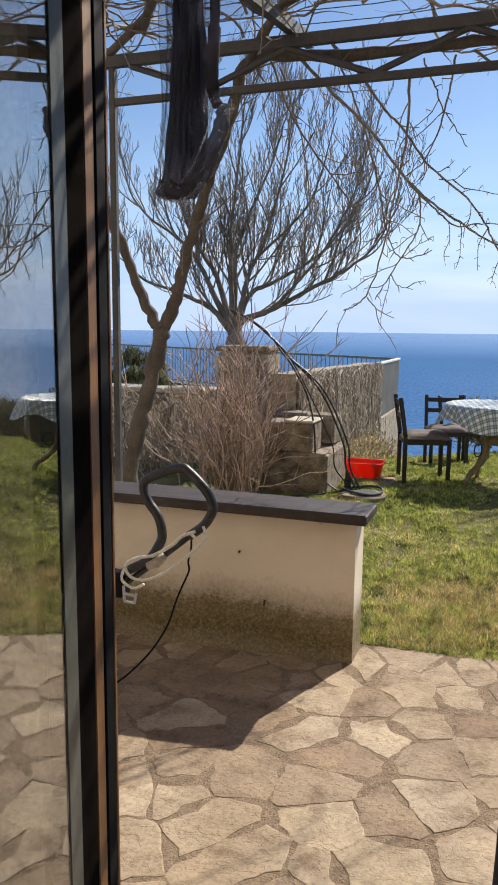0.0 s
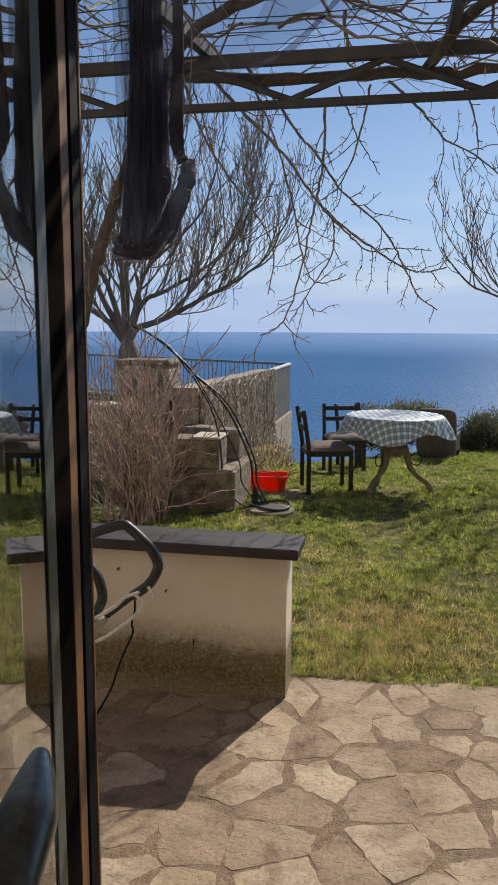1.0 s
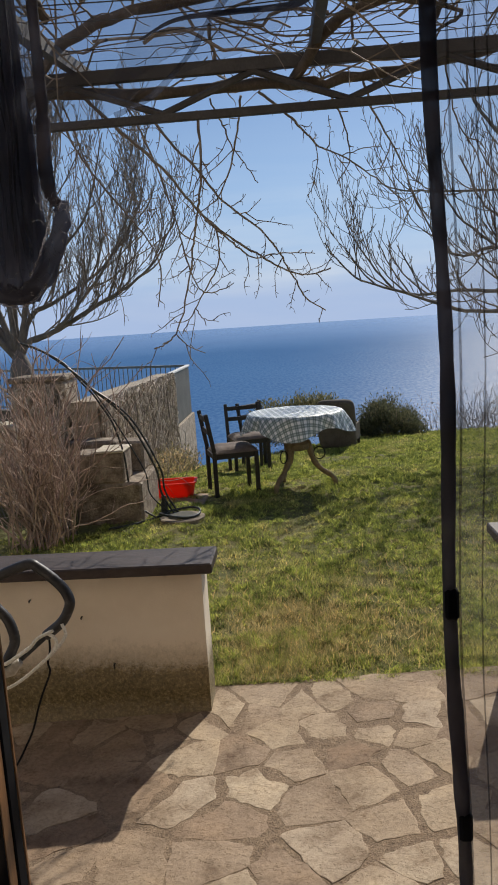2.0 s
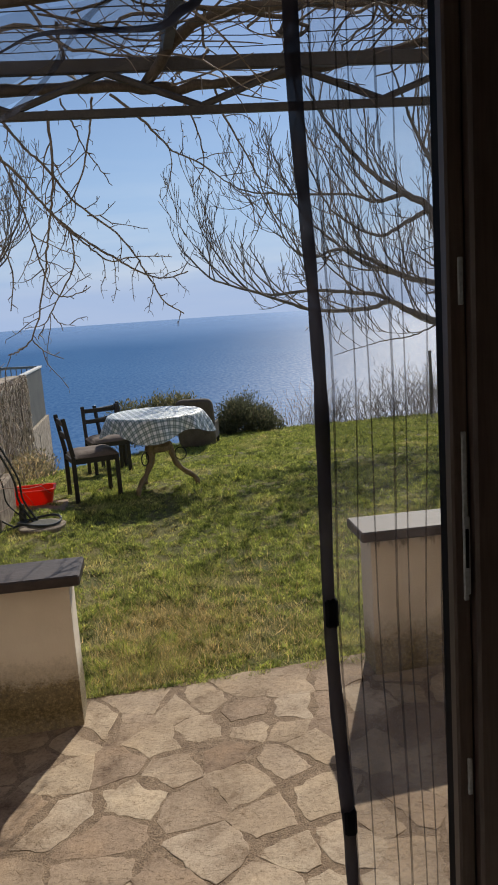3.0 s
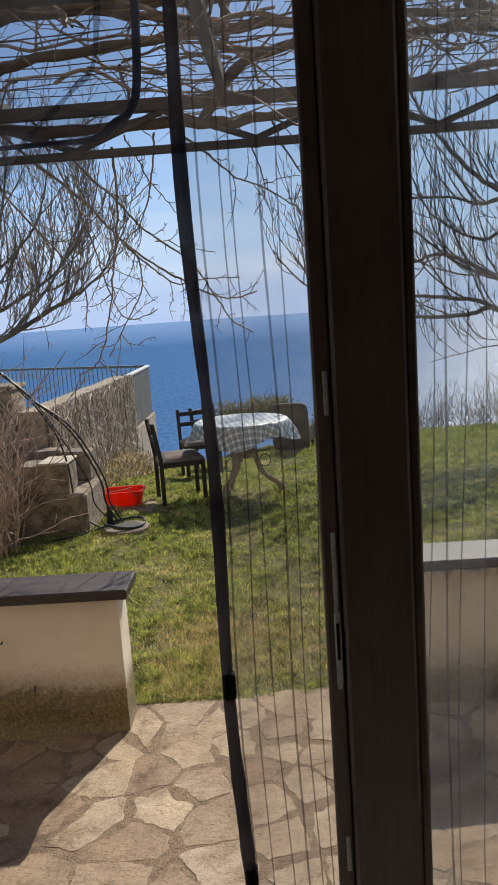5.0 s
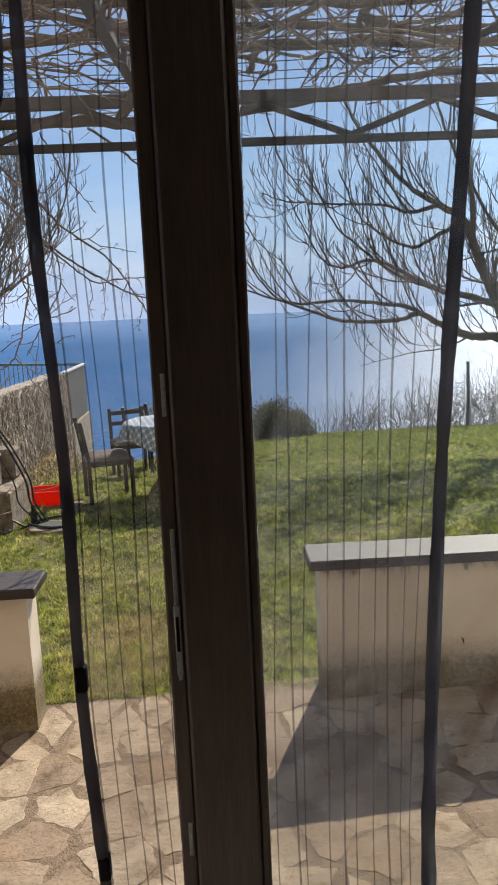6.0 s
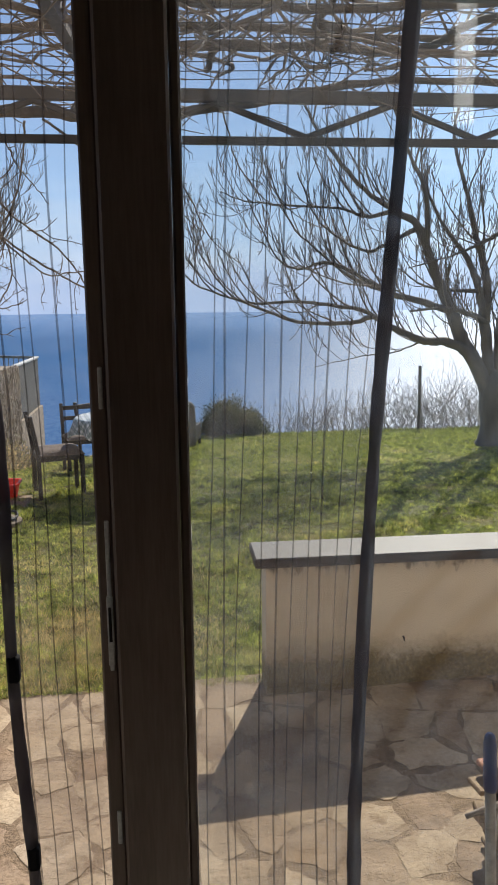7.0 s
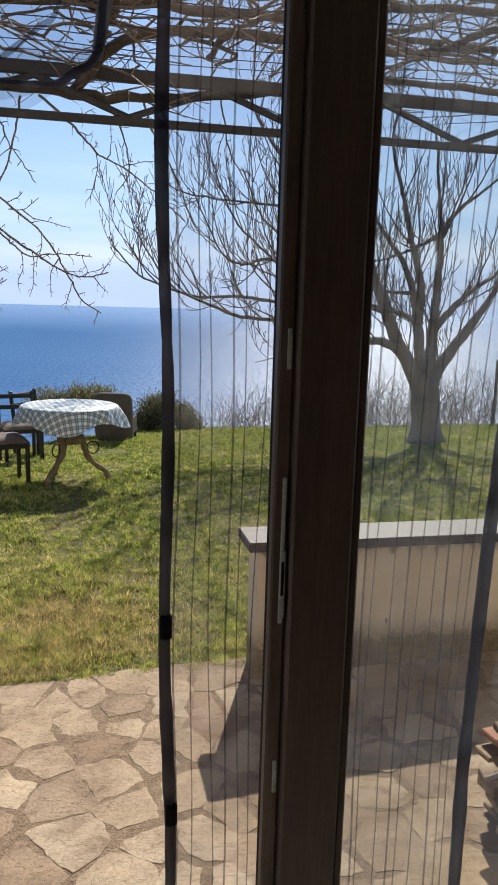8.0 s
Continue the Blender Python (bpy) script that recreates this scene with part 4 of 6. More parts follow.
# ---- terrace walls ----
def build_low_wall(name, x0, x1, base, label):
    d = thing(name, label, "garden wall", (0, 0, 0), group="low terrace walls", kind="")
    y0, y1 = 2.125, 2.292
    g = Geo()
    step = 0.09
    nx, nz = max(2, int((x1 - x0) / step)), 9
    top = base + 0.622
    front = []
    for k in range(nz + 1):
        for i in range(nx + 1):
            x, z = x0 + (x1 - x0) * i / nx, base - 0.05 + (top - base + 0.05) * k / nz
            y = y0 + 0.004 * noise.noise((x * 3, z * 5, 1.0)) - 0.012 * max(0.0, 0.2 - (z - base))
            front.append((x, y, z))
    g.add(front, [(k * (nx + 1) + i, k * (nx + 1) + i + 1, (k + 1) * (nx + 1) + i + 1, (k + 1) * (nx + 1) + i) for k in range(nz) for i in range(nx)])
    g.add([(x0, y1, base - 0.05), (x1, y1, base - 0.05), (x1, y1, top), (x0, y1, top)], [(1, 0, 3, 2)])
    for x, flip in ((x0, 0), (x1, 1)):
        ring = [(x, front[k * (nx + 1) + (nx if flip else 0)][1], front[k * (nx + 1)][2]) for k in range(nz + 1)] + [(x, y1, top), (x, y1, base - 0.05)]
        g.add(ring, [tuple(range(len(ring)))[:: (1 if flip else -1)]])
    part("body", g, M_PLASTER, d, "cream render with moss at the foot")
    n = max(1, round((x1 - x0) / 1.6))
    for k in range(n):
        a, b = x0 + (x1 - x0) * k / n, x0 + (x1 - x0) * (k + 1) / n
        a -= 0.052 if k == 0 else -0.002
        b += 0.052 if k == n - 1 else -0.002
        part("coping_slab", Geo().box((a, 2.068, top), (b, 2.315, top + 0.044), 0.006), M_SLAB, d, "dark slate coping slab")
    return d


def build_marks(wall, spots):
    """Old nails left in the render."""
    for x, z, h in spots:
        part("nail", Geo().tube([(x, 2.128, z), (x, 2.113, z - 0.001), (x + 0.001, 2.108, z - h)], [0.0035, 0.004, 0.003], 7), M_IRON, wall, "rusty nail in the render")


build_ground()
build_grass()
build_straw()
build_sea()
build_house()
build_right_leaf()
build_left_leaf()
build_net()
left_wall = build_low_wall("garden_wall", -4.2, -0.183, -0.001, "low cream rendered wall with dark coping beside a lawn mower")
right_wall = build_low_wall("garden_wall", 1.072, 5.2, 0.046, "low cream rendered wall with sunlit coping under a tree")
build_marks(right_wall, ((1.692, 0.302, 0.016),))
build_marks(left_wall, ((-0.579, 0.227, 0.018), (-0.913, 0.523, 0.006), (-0.70, 0.44, 0.004)))


# ---- furniture and things on the lawn ----
def build_table():
    gz = lawn_z(0.25, 6.4)
    d = thing("garden_table", "round garden table on curved ochre wooden legs", "table", (0.215, 6.42, gz), 12)
    top = 0.745
    part("tabletop", Geo().lathe([(0.37, top - 0.03), (0.432, top - 0.026), (0.44, top - 0.012), (0.432, top - 0.001)], sides=40), M_LEG, d)
    part("hub", Geo().lathe([(0.11, 0.375), (0.125, 0.385), (0.125, 0.43), (0.10, 0.4595)], sides=18), M_LEG, d)
    part("post", Geo().lathe([(0.045, 0.46), (0.06, 0.52), (0.04, 0.60), (0.07, top - 0.031)], sides=16), M_LEG, d, smooth=True)
    for k in range(3):
        m = Matrix.Rotation(radians(-18 + 120 * k), 3, "Z")
        pts = [m @ Vector(p) for p in curve_points([(0.10, 0, 0.455), (0.125, 0, 0.40), (0.135, 0, 0.33), (0.165, 0, 0.25), (0.235, 0, 0.17), (0.315, 0, 0.115), (0.355, 0, 0.06), (0.362, 0, -0.01)], 5)]
        leg = part("leg", Geo().tube(pts, [0.030 - 0.008 * i / len(pts) + 0.003 * math.sin(0.9 * i) for i in range(len(pts))], 10), M_LEG, d, smooth=True)
        ring = [m @ Vector((0.215 + 0.055 * math.cos(a), 0.0, 0.335 + 0.06 * math.sin(a))) for a in [2 * math.pi * i / 18 for i in range(19)]]
        part("scroll", Geo().tube(ring, 0.006, 6), M_IRON, leg, "wrought iron scroll", smooth=True)
    # the cloth: a square laid over a round top, so that its corners hang lower
    rim, nr, na = 0.446, 26, 120
    g = Geo()
    uvs = []
    for j in range(nr + 1):
        for i in range(na):
            a = 2 * math.pi * i / na
            edge = 0.630 + 0.040 * math.cos(4 * a) + 0.008 * math.sin(3 * a)
            r = edge * (j / nr)
            uvs.append((r * math.cos(a), r * math.sin(a)))
            if r <= rim:
                g.v.append((r * math.cos(a), r * math.sin(a), 0.002 * noise.noise((r * 9, a, 0))))
            else:
                down = r - rim
                fold = 0.020 * math.sin(9 * a + 0.6) + 0.010 * math.sin(17 * a)
                out = rim + 0.012 * min(1.0, down / 0.03) + down * (0.20 + 0.22 * max(0.0, math.cos(4 * a))) + fold * min(1.0, down / 0.12)
                g.v.append((out * math.cos(a), out * math.sin(a), -down * (0.55 + 0.42 * min(1.0, down / 0.04))))
    g.f = [(j * na + i, j * na + (i + 1) % na, (j + 1) * na + (i + 1) % na, (j + 1) * na + i)[::-1] for j in range(nr) for i in range(na)]
    g.f = [f[::-1] for f in g.f]
    cloth = solid("tablecloth", g, M_CHECK, "white cloth with green check hanging over a round table", "tablecloth", smooth=True, at=(0.215, 6.42, gz + top + 0.003))
    cloth.rotation_euler = (0, 0, radians(-6))
    layer = cloth.data.uv_layers.new(name="UVMap")
    for loop in cloth.data.loops:
        layer.data[loop.index].uv = uvs[loop.vertex_index]


def build_chair():
    """Local +x is the way one sits facing; the back stands at -x."""
    d = thing("dining_chair", "black-stained ladder-back wooden chair with a worn cloth seat", "chair", group="chairs round the table")
    w, t = 0.20, 0.019
    for y in (-w, w):
        tilt = Matrix.Rotation(radians(-9), 4, "Y")
        g = Geo()
        g.box((-0.215 - t, y - t, 0), (-0.215 + t, y + t, 0.44), 0.004)
        part("leg", g, M_CHAIR, d)
        part("back_post", Geo().box((-t, -t, 0), (t, t, 0.372), 0.005, Matrix.Translation((-0.215, y, 0.4405)) @ tilt), M_CHAIR, d)
        part("leg", Geo().box((0.19 - t, y - t, 0), (0.19 + t, y + t, 0.425), 0.004), M_CHAIR, d)
        part("rail", Geo().box((-0.195, y - 0.011, 0.37), (0.17, y + 0.011, 0.42), 0.003), M_CHAIR, d)
    part("rail", Geo().box((0.179, -w + t, 0.37), (0.201, w - t, 0.42), 0.003), M_CHAIR, d)
    part("rail", Geo().box((-0.226, -w + t, 0.37), (-0.204, w - t, 0.42), 0.003), M_CHAIR, d)
    for z, h in ((0.60, 0.05), (0.725, 0.05)):
        x = -0.215 - (z + 0.5 * h - 0.44) * math.tan(radians(9))
        part("back_slat", Geo().box((x - 0.009, -w + t, z), (x + 0.009, w - t, z + h), 0.004), M_CHAIR, d)
    g = Geo()
    n = 16
    for j in range(n + 1):
        for i in range(n + 1):
            u, v = i / n, j / n
            puff = (1 - (2 * u - 1) ** 6) * (1 - (2 * v - 1) ** 6)
            g.v.append((-0.21 + 0.425 * u, -0.218 + 0.436 * v, 0.428 + 0.05 * puff + 0.006 * noise.noise((u * 4, v * 4, 0))))
    g.f = [(j * (n + 1) + i, j * (n + 1) + i + 1, (j + 1) * (n + 1) + i + 1, (j + 1) * (n + 1) + i) for j in range(n) for i in range(n)]
    b = len(g.v)
    g.add([(-0.21, -0.218, 0.4215), (0.215, -0.218, 0.4215), (0.215, 0.218, 0.4215), (-0.21, 0.218, 0.4215)], [(3, 2, 1, 0)])
    rim = [[(n + 1) * 0 + i for i in range(n + 1)], [j * (n + 1) + n for j in range(n + 1)], [n * (n + 1) + i for i in range(n, -1, -1)], [j * (n + 1) for j in range(n, -1, -1)]]
    for k, side in enumerate(rim):
        g.f.append((b + (k + 1) % 4, *side[::-1][:0], b + k, *side))
    part("seat", g, M_SEAT, d, "worn brown cloth seat", smooth=False)
    return d


def chair_pose(x, y, turn):
    return Matrix.Translation((x, y, lawn_z(x, y) - 0.006)) @ Matrix.Rotation(radians(turn), 4, "Z")


def build_armchair():
    x, y = 0.84, 10.0
    d = thing("garden_armchair", "dark brown armchair with a rounded leaning back", "armchair", (x, y, lawn_z(x, y)), -14)
    lean = Matrix.Translation((0, -0.24, 0.03)) @ Matrix.Rotation(radians(9), 4, "X")
    g = Geo()
    w, h = 0.27, 0.70
    loop = [(w * s * (abs(math.cos(a)) ** 0.32) * (1 if math.cos(a) >= 0 else -1), 0.5 * h + 0.5 * h * (abs(math.sin(a)) ** 0.32) * (1 if math.sin(a) >= 0 else -1)) for s in (1,) for a in [2 * math.pi * i / 36 for i in range(36)]]
    for depth, k in ((-0.06, 0.86), (-0.055, 0.93), (-0.035, 0.985), (0.0, 1.0), (0.035, 0.985), (0.055, 0.93), (0.06, 0.86)):
        g.v += [tuple(lean @ Vector((px * k, depth, 0.5 * h + (pz - 0.5 * h) * k))) for px, pz in loop]
    g.f = [(r * 36 + i, r * 36 + (i + 1) % 36, (r + 1) * 36 + (i + 1) % 36, (r + 1) * 36 + i) for r in range(6) for i in range(36)]
    g.f += [tuple(range(36))[::-1], tuple(6 * 36 + i for i in range(36))]
    part("backrest", g, M_BROWN, d, smooth=True)
    part("seat", Geo().box((-0.20, -0.16, 0.14), (0.20, 0.30, 0.30), 0.03), M_BROWN, d)
    for sx in (-1, 1):
        part("armrest", Geo().box((sx * 0.215 - 0.014, -0.16, 0.10), (sx * 0.215 + 0.014, 0.26, 0.34), 0.012), M_BROWN, d)
        for yy in (-0.13, 0.24):
            part("foot", Geo().lathe([(0.02, 0.0), (0.026, 0.10)], (sx * 0.205, yy, 0), 10), M_CHAIR, d)


def build_tub():
    x, y = -0.965, 6.28
    d = thing("plastic_tub", "bright red plastic tub lying on the grass", "tub", (x, y, lawn_z(x, y)), 4)
    g = Geo()
    rings = [(0.15, 0.095, 0.0), (0.16, 0.105, 0.006), (0.188, 0.135, 0.148), (0.206, 0.152, 0.151), (0.206, 0.152, 0.163), (0.182, 0.128, 0.163), (0.152, 0.098, 0.014)]
    n = 40
    for a, b, z in rings:
        for i in range(n):
            t = 2 * math.pi * i / n
            c, s = math.cos(t), math.sin(t)
            g.v.append((a * abs(c) ** 0.35 * (1 if c >= 0 else -1), b * abs(s) ** 0.35 * (1 if s >= 0 else -1), z))
    g.f = [(r * n + i, r * n + (i + 1) % n, (r + 1) * n + (i + 1) % n, (r + 1) * n + i) for r in range(len(rings) - 1) for i in range(n)]
    g.f += [tuple(range(n))[::-1], tuple((len(rings) - 1) * n + i for i in range(n))]
    part("basin", g, M_RED, d)
    solid("paving_slab", Geo().box((-0.25, -0.30, -0.03), (0.25, 0.14, 0.018), 0.01), M_STONE, "flat reddish stone slab set in the grass", "stone slab", at=(x + 0.06, y - 0.10, lawn_z(x, y) + 0.0))


def build_hoses():
    bx, by = -0.84, 5.42
    d = thing("drain_cover", "round concrete drain cover in the grass", "drain cover", (bx + 0.07, by - 0.10, lawn_z(bx, by)))
    part("collar", Geo().lathe([(0.185, -0.02), (0.19, 0.030), (0.18, 0.036), (0.12, 0.038)], sides=28), M_CONC, d)
    part("lid", Geo().lathe([(0.118, 0.039), (0.118, 0.047), (0.11, 0.05)], sides=24), M_GREY, d)
    d = thing("irrigation_hose", "black irrigation hoses rising in a loose bundle from the grass", "hose", (bx, by, lawn_z(bx, by)))
    for foot, first, second, r in (((-0.01, 0.03), (-0.135, 0.46), (-0.33, 0.88), 0.0095), ((0.03, 0.03), (-0.10, 0.47), (-0.31, 0.90), 0.0085), ((-0.05, 0.04), (-0.23, 0.44), (-0.43, 0.86), 0.0065)):
        pts = curve_points([(foot[0], 0, foot[1]), (first[0] + 0.03, -0.02, 0.5 * first[1]), (first[0], -0.05, first[1]), (second[0], -0.08, second[1]), (-0.60, -0.11, 1.16), (-0.72, -0.12, 1.29), (-0.95, -0.12, 1.47), (-1.15, -0.12, 1.56)], 8)
        part("hose", Geo().tube(pts, r, 8), M_HOSE, d, smooth=True)
    pts = curve_points([(-0.16, -0.06, 0.02), (-0.337, -0.08, 0.193), (-0.383, -0.08, 0.588), (-0.45, -0.08, 0.846), (-0.538, -0.09, 1.017), (-0.60, -0.10, 1.12), (-0.671, -0.11, 1.207), (-0.80, -0.115, 1.37), (-1.0, -0.12, 1.50), (-1.15, -0.12, 1.56)], 7)
    part("hose", Geo().tube(pts, 0.0085, 8), M_HOSE, d, smooth=True)
    ring = [(0.17 * math.cos(a) + 0.05, 0.15 * math.sin(a) - 0.08, 0.062 + 0.012 * math.sin(2 * a)) for a in [2 * math.pi * i / 36 for i in range(37)]]
    part("hose_coil", Geo().tube(ring, 0.011, 7), M_HOSE, d, smooth=True)
    tail = curve_points([(-0.05, 0, 0.05), (-0.18, -0.12, 0.03), (-0.34, -0.25, 0.02), (-0.50, -0.34, 0.018)], 6)
    part("hose", Geo().tube(tail, 0.010, 7), M_HOSE, d, smooth=True)
    part("valve", Geo().lathe([(0.03, 0.02), (0.03, 0.12), (0.02, 0.14), (0.02, 0.19)], (-0.10, 0.03, 0), 12), M_HOSE, d)


def build_mower():
    """Only the loop of its handle rises into the open."""
    d = thing("lawn_mower", "electric lawn mower with a black tubular handle and white cord", "lawn mower", (-1.18, 1.04, terrace_z(-1.2)))

    def loc(x, z, y=0.0):
        return (x + 1.18, y, z - terrace_z(-1.2))

    loop = curve_points([loc(-0.76, 0.632), loc(-0.665, 0.688), loc(-0.593, 0.731), loc(-0.555, 0.783), loc(-0.545, 0.818), loc(-0.558, 0.869), loc(-0.590, 0.911), loc(-0.605, 0.952), loc(-0.586, 0.983), loc(-0.490, 1.020), loc(-0.455, 1.008), loc(-0.404, 0.960), loc(-0.384, 0.922), loc(-0.387, 0.894), loc(-0.411, 0.856), loc(-0.458, 0.819)], 7)
    part("handle_loop", Geo().tube(loop, 0.0142, 12), M_GRIP, d, "black tubular handle", smooth=True)
    bar = [loc(-0.452, 0.824, 0.012), loc(-0.522, 0.766, 0.012), loc(-0.578, 0.720, 0.012), loc(-0.665, 0.653, 0.012), loc(-0.760, 0.585, 0.014)]
    part("handle_bar", Geo().tube(bar, 0.0095, 10), M_GRIP, d, "dark flat bar", smooth=True)
    for y in (-0.02, 0.02):
        part("handle_bar", Geo().tube([loc(-0.75, 0.60 + y, y), loc(-1.0, 0.32, 4 * y), loc(-1.15, 0.20, 7 * y)], 0.014, 10), M_GRIP, d, smooth=True)
    part("collar", Geo().tube([loc(-0.447, 0.826), loc(-0.420, 0.850)], 0.0125, 12), M_POLE, d, "pale plastic collar")
    part("cord_clip", Geo().tube([loc(-0.588, 0.716, -0.008), loc(-0.560, 0.728, -0.010), loc(-0.536, 0.752, -0.006)], [0.013, 0.016, 0.011], 10), M_POLE, d, "pale plastic cord clip", smooth=True)
    part("clamp", Geo().box(loc(-0.735, 0.605, -0.03), loc(-0.665, 0.685, 0.03), 0.012), M_BLACK, d)
    for x, z, dx, dz in ((-0.655, 0.655, 0.004, -0.046), (-0.612, 0.636, -0.006, -0.030), (-0.652, 0.632, 0.034, -0.003), (-0.652, 0.607, 0.034, 0.0)):
        part("buckle", Geo().tube([loc(x, z, -0.04), loc(x + dx, z + dz, -0.042)], 0.0045, 8), M_ZINC, d, "pale metal buckle bar")
    part("deck", Geo().box((-0.30, -0.20, 0.06), (0.18, 0.20, 0.22), 0.04), M_BLACK, d)
    part("motor_cover", Geo().lathe([(0.15, 0.2205), (0.14, 0.30), (0.08, 0.33)], (-0.06, 0, 0), 24), M_GREY, d, smooth=True)
    for x in (-0.24, 0.13):
        for y in (-0.225, 0.225):
            part("wheel", Geo().tube([(x, y - 0.02, 0.08), (x, y + 0.02, 0.08)], 0.08, 20), M_HOSE, d)
    for path in (((-0.405, 0.858), (-0.398, 0.842), (-0.400, 0.822), (-0.427, 0.788), (-0.485, 0.738), (-0.541, 0.698), (-0.594, 0.674), (-0.636, 0.677), (-0.659, 0.700), (-0.650, 0.724), (-0.616, 0.741), (-0.572, 0.752), (-0.53, 0.775), (-0.50, 0.796)),
                 ((-0.445, 0.832), (-0.428, 0.822), (-0.426, 0.802), (-0.440, 0.778), (-0.455, 0.763)),
                 ((-0.430, 0.840), (-0.452, 0.832), (-0.478, 0.817), (-0.500, 0.794), (-0.545, 0.764), (-0.570, 0.750)),
                 ((-0.598, 0.660), (-0.627, 0.646), (-0.655, 0.650), (-0.671, 0.668), (-0.668, 0.692), (-0.660, 0.702))):
        pts = curve_points([loc(x, z, -0.018 - 0.004 * (i % 2)) for i, (x, z) in enumerate(path)], 6)
        part("cord", Geo().tube(pts, 0.0046, 8), M_CORD, d, "looped white cord", smooth=True)
    lead = curve_points([loc(-0.450, 0.822), loc(-0.452, 0.777), loc(-0.461, 0.741), loc(-0.459, 0.712), loc(-0.486, 0.651), loc(-0.504, 0.605), loc(-0.523, 0.549), loc(-0.548, 0.500), loc(-0.575, 0.452, -0.03), loc(-0.625, 0.395, -0.08), loc(-0.70, 0.335, -0.14), loc(-0.84, 0.20, -0.16), loc(-1.0, 0.14, -0.12)], 6)
    part("cable", Geo().tube(lead, 0.0030, 7), M_BLACK, d, "black power cable", smooth=True)


def build_broom():
    d = thing("broom", "broom with a pale pole and blue grip beside stacked timber", "broom", (1.318, 0.376, terrace_z(1.3)))
    top, foot = 0.845, Vector((0.055, 0.035, 0.06))
    tip = Vector((0, 0, top))
    part("pole", Geo().tube([foot, foot.lerp(tip, 0.5), foot.lerp(tip, 0.83)], 0.0115, 12), M_POLE, d, smooth=True)
    part("grip", Geo().tube([foot.lerp(tip, t) for t in (0.829, 0.84, 0.90, 0.97, 0.99, 1.0)], [0.0135, 0.015, 0.0145, 0.0135, 0.011, 0.005], 14), M_BLUE, d, "blue plastic grip", smooth=True)
    part("head", Geo().box((-0.08, 0.01, 0.045), (0.19, 0.06, 0.085), 0.008), M_POLE, d)
    g = Geo()
    rng = random.Random(2)
    for i in range(90):
        x, y = rng.uniform(-0.075, 0.185), rng.uniform(0.015, 0.055)
        g.tube([(x, y, 0.045), (x + rng.uniform(-0.01, 0.01), y + rng.uniform(-0.01, 0.01), 0.0)], 0.0012, 3)
    part("bristle", g, M_CANE, d, kind="stuff")


def build_timber():
    """Offcuts, planks and tiles heaped on the terrace beside the door."""
    rng = random.Random(5)
    base = terrace_z(1.7)
    for k in range(17):
        layer = k // 2
        z = base + 0.012 + 0.042 * layer
        thick = rng.uniform(0.018, 0.038)
        lx, ly = rng.uniform(0.38, 0.62), rng.uniform(0.07, 0.13)
        turn = rng.uniform(-9, 9)
        x0 = 1.565 + rng.uniform(0.0, 0.07) + (0.05 if layer > 5 else 0)
        y0 = 0.86 + 0.17 * (k % 2) + rng.uniform(-0.02, 0.02)
        m = Matrix.Rotation(radians(turn), 4, "Z")
        tile = k in (13, 16)
        ob = solid("roof_tile" if tile else "timber_offcut", Geo().box((0, -ly / 2, 0), (lx, ly / 2, thick), 0.004), M_TERRA if tile else M_PLANK,
                   "reddish terracotta tile on a heap of timber" if tile else "rough sawn timber offcut stacked on the terrace", "tile" if tile else "timber",
                   "heap of offcuts", at=(x0, y0, z))
        ob.matrix_world = Matrix.Translation((x0, y0, z)) @ m
    pts = curve_points([(0, 0, 0), (0.10, 0.0, 0.03), (0.26, -0.01, 0.055), (0.5, 0.0, 0.06)], 6)
    solid("branch", Geo().tube(pts, taper(len(pts), 0.007, 0.012), 8), M_PALE, "dry bare branch on the heap of timber", "branch", at=(1.455, 0.80, base + 0.315), smooth=True)


build_table()
chair = build_chair()
chair.matrix_basis = chair_pose(-0.41, 6.43, 16)
copy_thing(chair, chair_pose(-0.37, 8.15, -74))
copy_thing(chair, chair_pose(-0.20, 8.85, -42))
build_armchair()
build_tub()
build_hoses()
build_mower()
build_broom()
build_timber()
pts = curve_points([(0, 0, 0), (0.03, 0.01, 0.25), (0.075, 0.03, 0.56)], 5)
solid("stick", Geo().tube(pts, taper(len(pts), 0.0055, 0.004), 7), M_POLE, "thin pale stick leaning on the heap of timber", "stick", at=(1.40, 0.59, terrace_z(1.4)), smooth=True)


# ---- pergola ----
TRUSS_Y, LOW_Z, BAY, NODE0 = 2.48, 2.477, 0.775, -0.243


